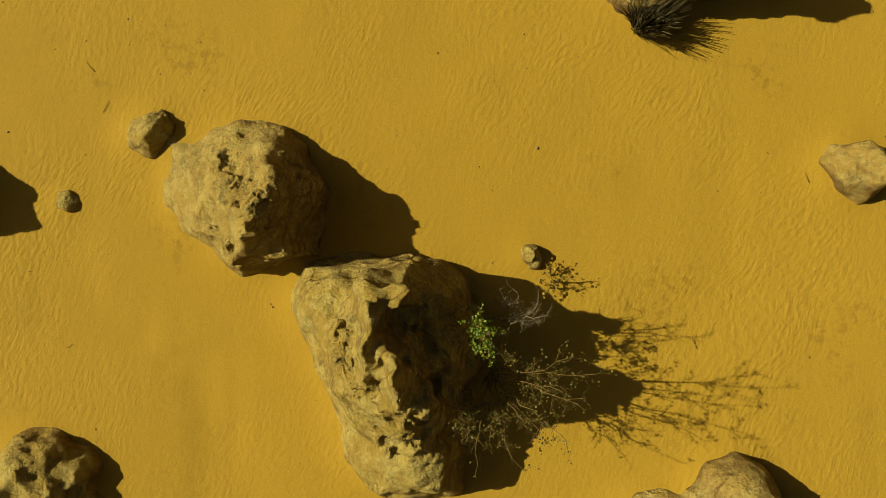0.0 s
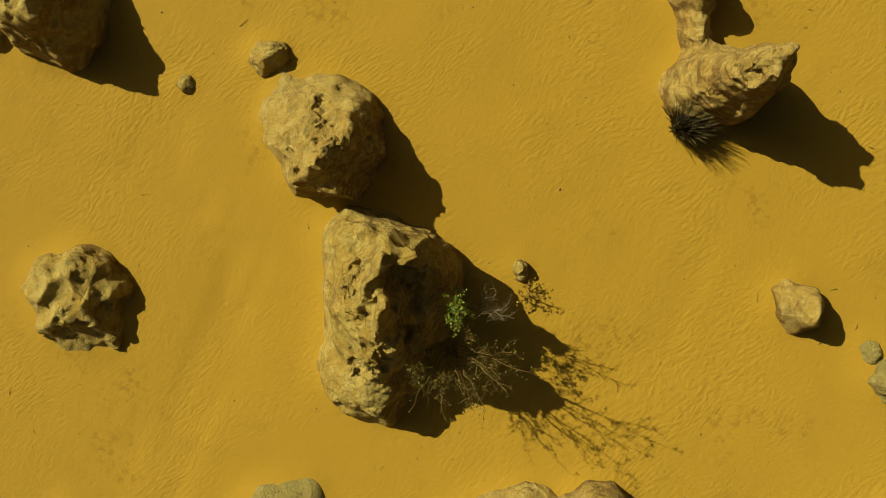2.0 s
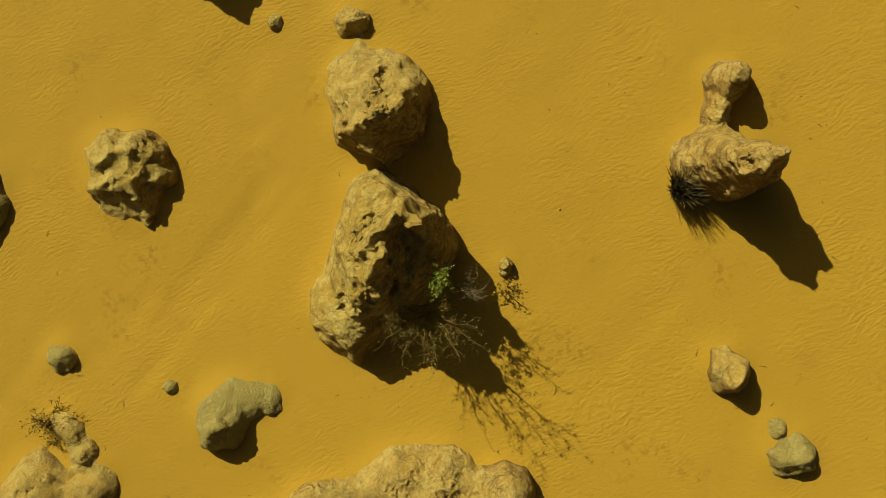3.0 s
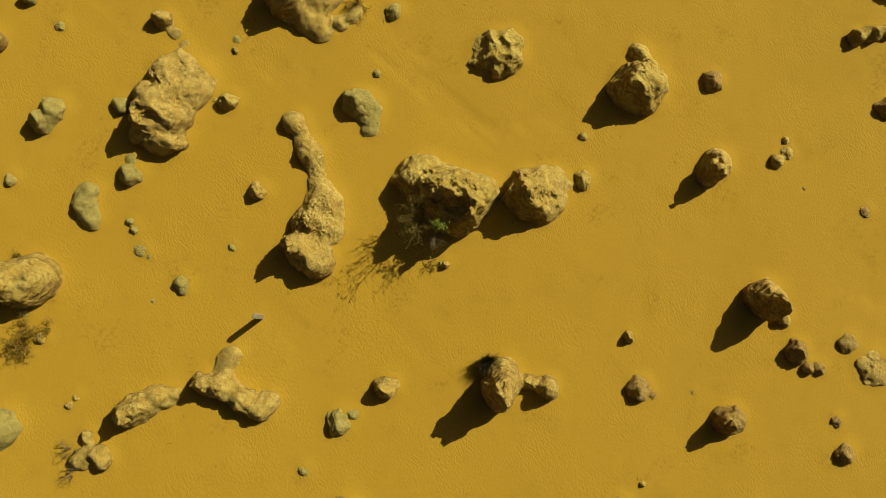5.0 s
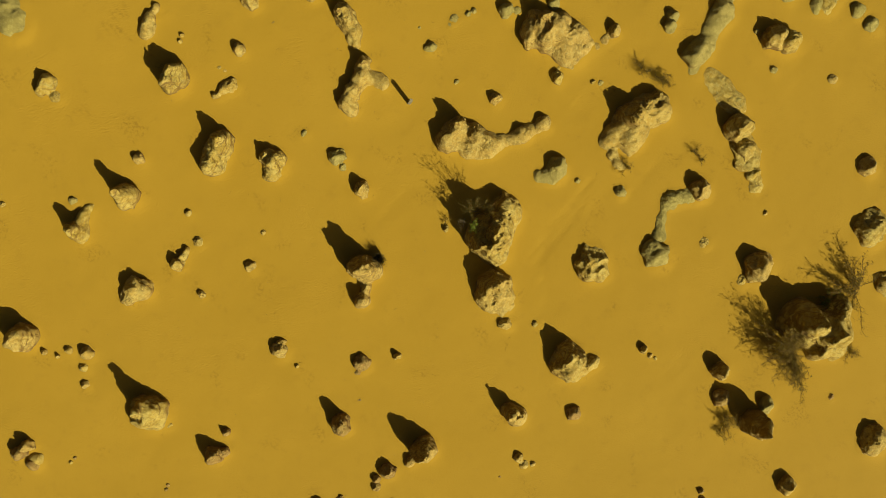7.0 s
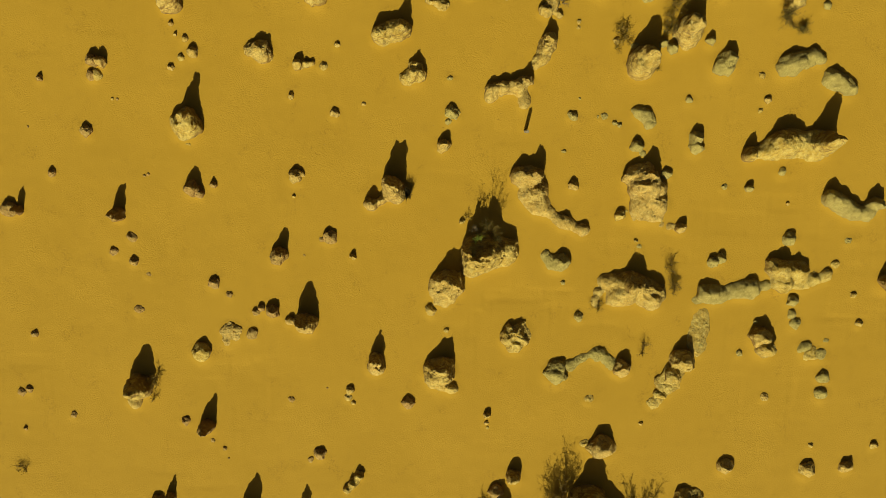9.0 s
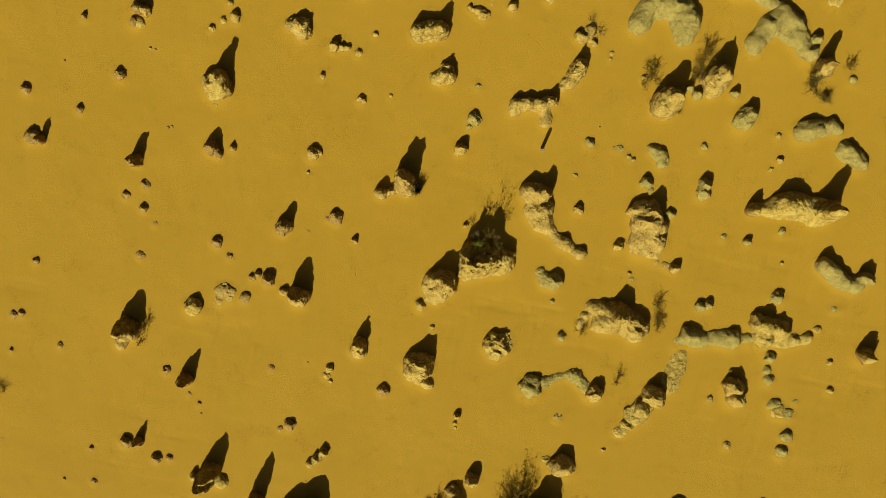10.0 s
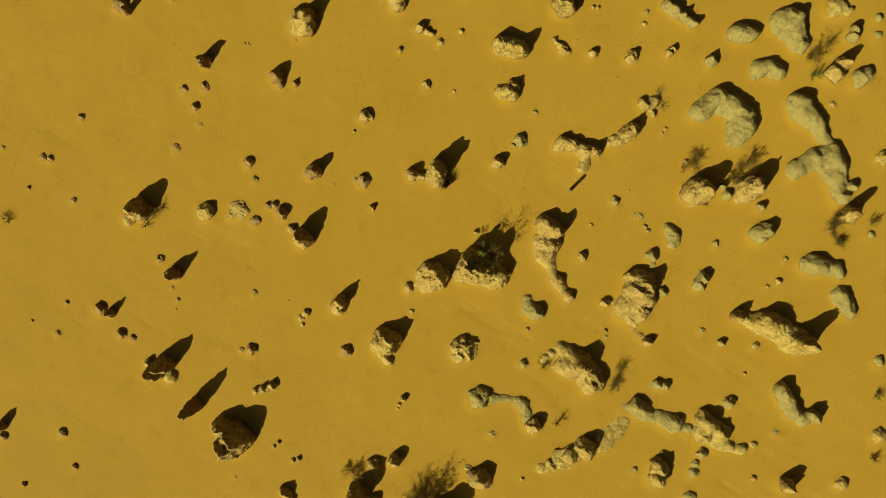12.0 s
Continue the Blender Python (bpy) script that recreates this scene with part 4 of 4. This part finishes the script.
def scatter(name, count, reach, seed, material, low, high, label, flat=0.6):
    """Many small loose bits lying on the sand."""
    rng = np.random.RandomState(seed)
    bm = bmesh.new()
    bmesh.ops.create_icosphere(bm, subdivisions=1, radius=1.0)
    bm.verts.ensure_lookup_table()
    ball = np.array([v.co[:] for v in bm.verts])
    tri = np.array([[v.index for v in f.verts] for f in bm.faces])
    bm.free()
    verts, faces = [], []
    for k in range(count):
        w, d = rng.uniform(0, 2 * math.pi), reach * math.sqrt(rng.uniform(0, 1))
        at = np.array([2.0 + d * math.cos(w), 0.5 + d * math.sin(w), 0.0])
        size = low + (high - low) * rng.beta(1.0, 4.0)
        v = ball * (1 + rng.uniform(-0.25, 0.25, ball.shape)) * size * np.array([1.0, rng.uniform(0.5, 1.0), flat])
        t = rng.uniform(0, 2 * math.pi)
        v = v @ np.array([[math.cos(t), -math.sin(t), 0], [math.sin(t), math.cos(t), 0], [0, 0, 1]])
        verts.append(v + at + np.array([0, 0, size * 0.2 + sand_height(at[0], at[1])]))
        faces.append(tri + len(ball) * k)
    ob = new(name, mesh_from(name, np.concatenate(verts), np.concatenate(faces), material, False))
    tagged(ob, label, name, kind="stuff")


def litter(count, reach, seed):
    """Short dry twigs lying about."""
    rng = np.random.RandomState(seed)
    verts, quads = [], []
    for k in range(count):
        w, d = rng.uniform(0, 2 * math.pi), reach * math.sqrt(rng.uniform(0, 1))
        at = np.array([1.0 + d * math.cos(w), 0.3 + d * math.sin(w), 0.0])
        at[2] = sand_height(at[0], at[1]) + 0.006
        t = rng.uniform(0, 2 * math.pi)
        path, _ = twig_path(at, (math.cos(t), math.sin(t), 0.05), rng.uniform(0.03, 0.16), rng, 0.25, 3)
        for p in path:
            p[2] = at[2] + 0.004
        tube((verts, quads), path, 0.004, 0.002, 3)
    ob = new("twig_litter", mesh_from("twig_litter", verts, quads, BARK))
    tagged(ob, "short dry twigs scattered on the sand", "twigs", kind="stuff")


shrub("brown", 0.91, -0.22, 0.19, 0.45, 3)
shrub("brown", -2.20, -10.11, 0.53, 0.70, 8)
shrub("brown", -1.32, -9.89, 0.47, 0.60, 6)
shrub("brown", -3.34, -6.56, 0.34, 0.50, 7)
shrub("brown", 9.35, -6.93, 0.62, 0.60, 6)
shrub("brown", 8.64, -6.76, 0.31, 0.40, 4)
shrub("olive", 9.46, -8.91, 0.40, 0.60, 6)
shrub("brown", 10.04, -8.91, 0.37, 0.60, 5)
shrub("brown", 9.31, -10.27, 0.28, 0.40, 4)
shrub("olive", 7.80, -8.52, 0.16, 0.30, 4)
shrub("dry", 10.58, -4.09, 0.37, 0.50, 5)
shrub("dry", 10.93, -3.73, 0.31, 0.40, 4)
shrub("green", -13.87, -8.18, 0.43, 0.90, 5)
shrub("brown", -16.46, -7.20, 0.47, 0.60, 6)
shrub("brown", -13.94, -1.45, 0.62, 0.70, 6)
shrub("brown", -5.24, -8.93, 0.32, 0.50, 4)
shrub("brown", 15.90, -8.72, 0.54, 0.80, 9)
shrub("green", 15.29, -9.28, 0.27, 0.60, 6)
shrub("brown", 16.57, -8.86, 0.39, 0.70, 6)
shrub("brown", 9.01, -7.08, 0.42, 0.50, 5)
shrub("brown", 10.56, -9.06, 0.57, 0.90, 7)
shrub("brown", 9.77, -9.05, 0.39, 0.60, 5)
shrub("olive", 12.14, -12.38, 0.35, 0.40, 5)
shrub("olive", 10.12, -14.11, 0.61, 0.90, 9)
shrub("olive", 9.58, -14.79, 0.51, 0.60, 8)
shrub("brown", 11.14, -15.49, 0.35, 0.60, 6)
shrub("brown", -7.53, 15.04, 0.51, 0.80, 6)
shrub("brown", -8.50, 15.24, 0.29, 0.40, 4)
shrub("olive", 4.49, -20.84, 0.34, 0.50, 6)
shrub("olive", 1.69, -22.74, 0.34, 0.50, 6)
shrub("brown", -5.63, -8.84, 0.26, 0.40, 4)
shrub("brown", -12.57, 22.23, 0.44, 0.50, 5)
shrub("brown", -14.16, -1.13, 0.64, 0.60, 6)
shrub("green", -17.71, 5.43, 0.33, 0.40, 4)
shrub("brown", -3.08, -6.49, 0.29, 0.40, 4)
rush_tuft(1.94, 2.68, 0.42, 0.60, 560)
fan_shrub("brown", -14.32, -5.57, 1.60, 1.50, 34, 50, "large open brown shrub with thin fanning twigs beside a rock")
fan_shrub("olive", -14.46, -5.43, 1.21, 1.10, 14, 77, "half-dry olive shrub with thin twigs beside a rock")
fan_shrub("brown", -13.97, -5.68, 1.95, 1.40, 8, 15, "bare brown shrub with long thin twigs beside a rock")
fan_shrub("brown", -14.69, -9.33, 1.51, 0.90, 20, 18, "yellow-brown shrub with thin fanning twigs on sand")
arching_shrub("olive", 0.20, -1.25, ((1.01, -0.93, 1.80), (0.83, -0.84, 1.76), (0.79, -1.08, 1.76), (0.74, -1.46, 1.73), (0.66, -1.60, 1.45),
    (0.34, -1.77, 1.25), (-0.09, -1.56, 1.34), (0.45, -1.40, 1.50), (0.37, -0.85, 1.28), (0.02, -1.78, 1.20), (-0.12, -1.42, 1.25), (0.15, -1.62, 1.35), (0.95, -1.20, 1.55)),
    3.5, "straggly olive shrub with long thin branches behind a limestone rock")
arching_shrub("dry", 0.32, -0.62, ((0.68, -0.49, 1.41), (0.60, -0.40, 1.24), (0.50, -0.55, 1.20), (0.42, -0.35, 1.10)), 0.0, "bare grey dry shrub in the lee of a rock")
arching_shrub("green", -0.02, -0.72, ((0.08, -0.55, 1.40), (0.10, -0.68, 1.32), (0.11, -0.80, 1.25)), 5.0, "slender shrub with bright green leaves in a rock's lee", (0, 1, 2))
post(4.92, -2.74, 0.80, 0.062, 20.0)
scatter("pebbles", 420, 9.0, 3, PEBBLE, 0.004, 0.018, "small dark pebbles and grit strewn on the sand")
scatter("gravel", 500, 26.0, 4, PEBBLE, 0.006, 0.024, "loose bits of limestone strewn on the sand")
litter(90, 9.0, 8)
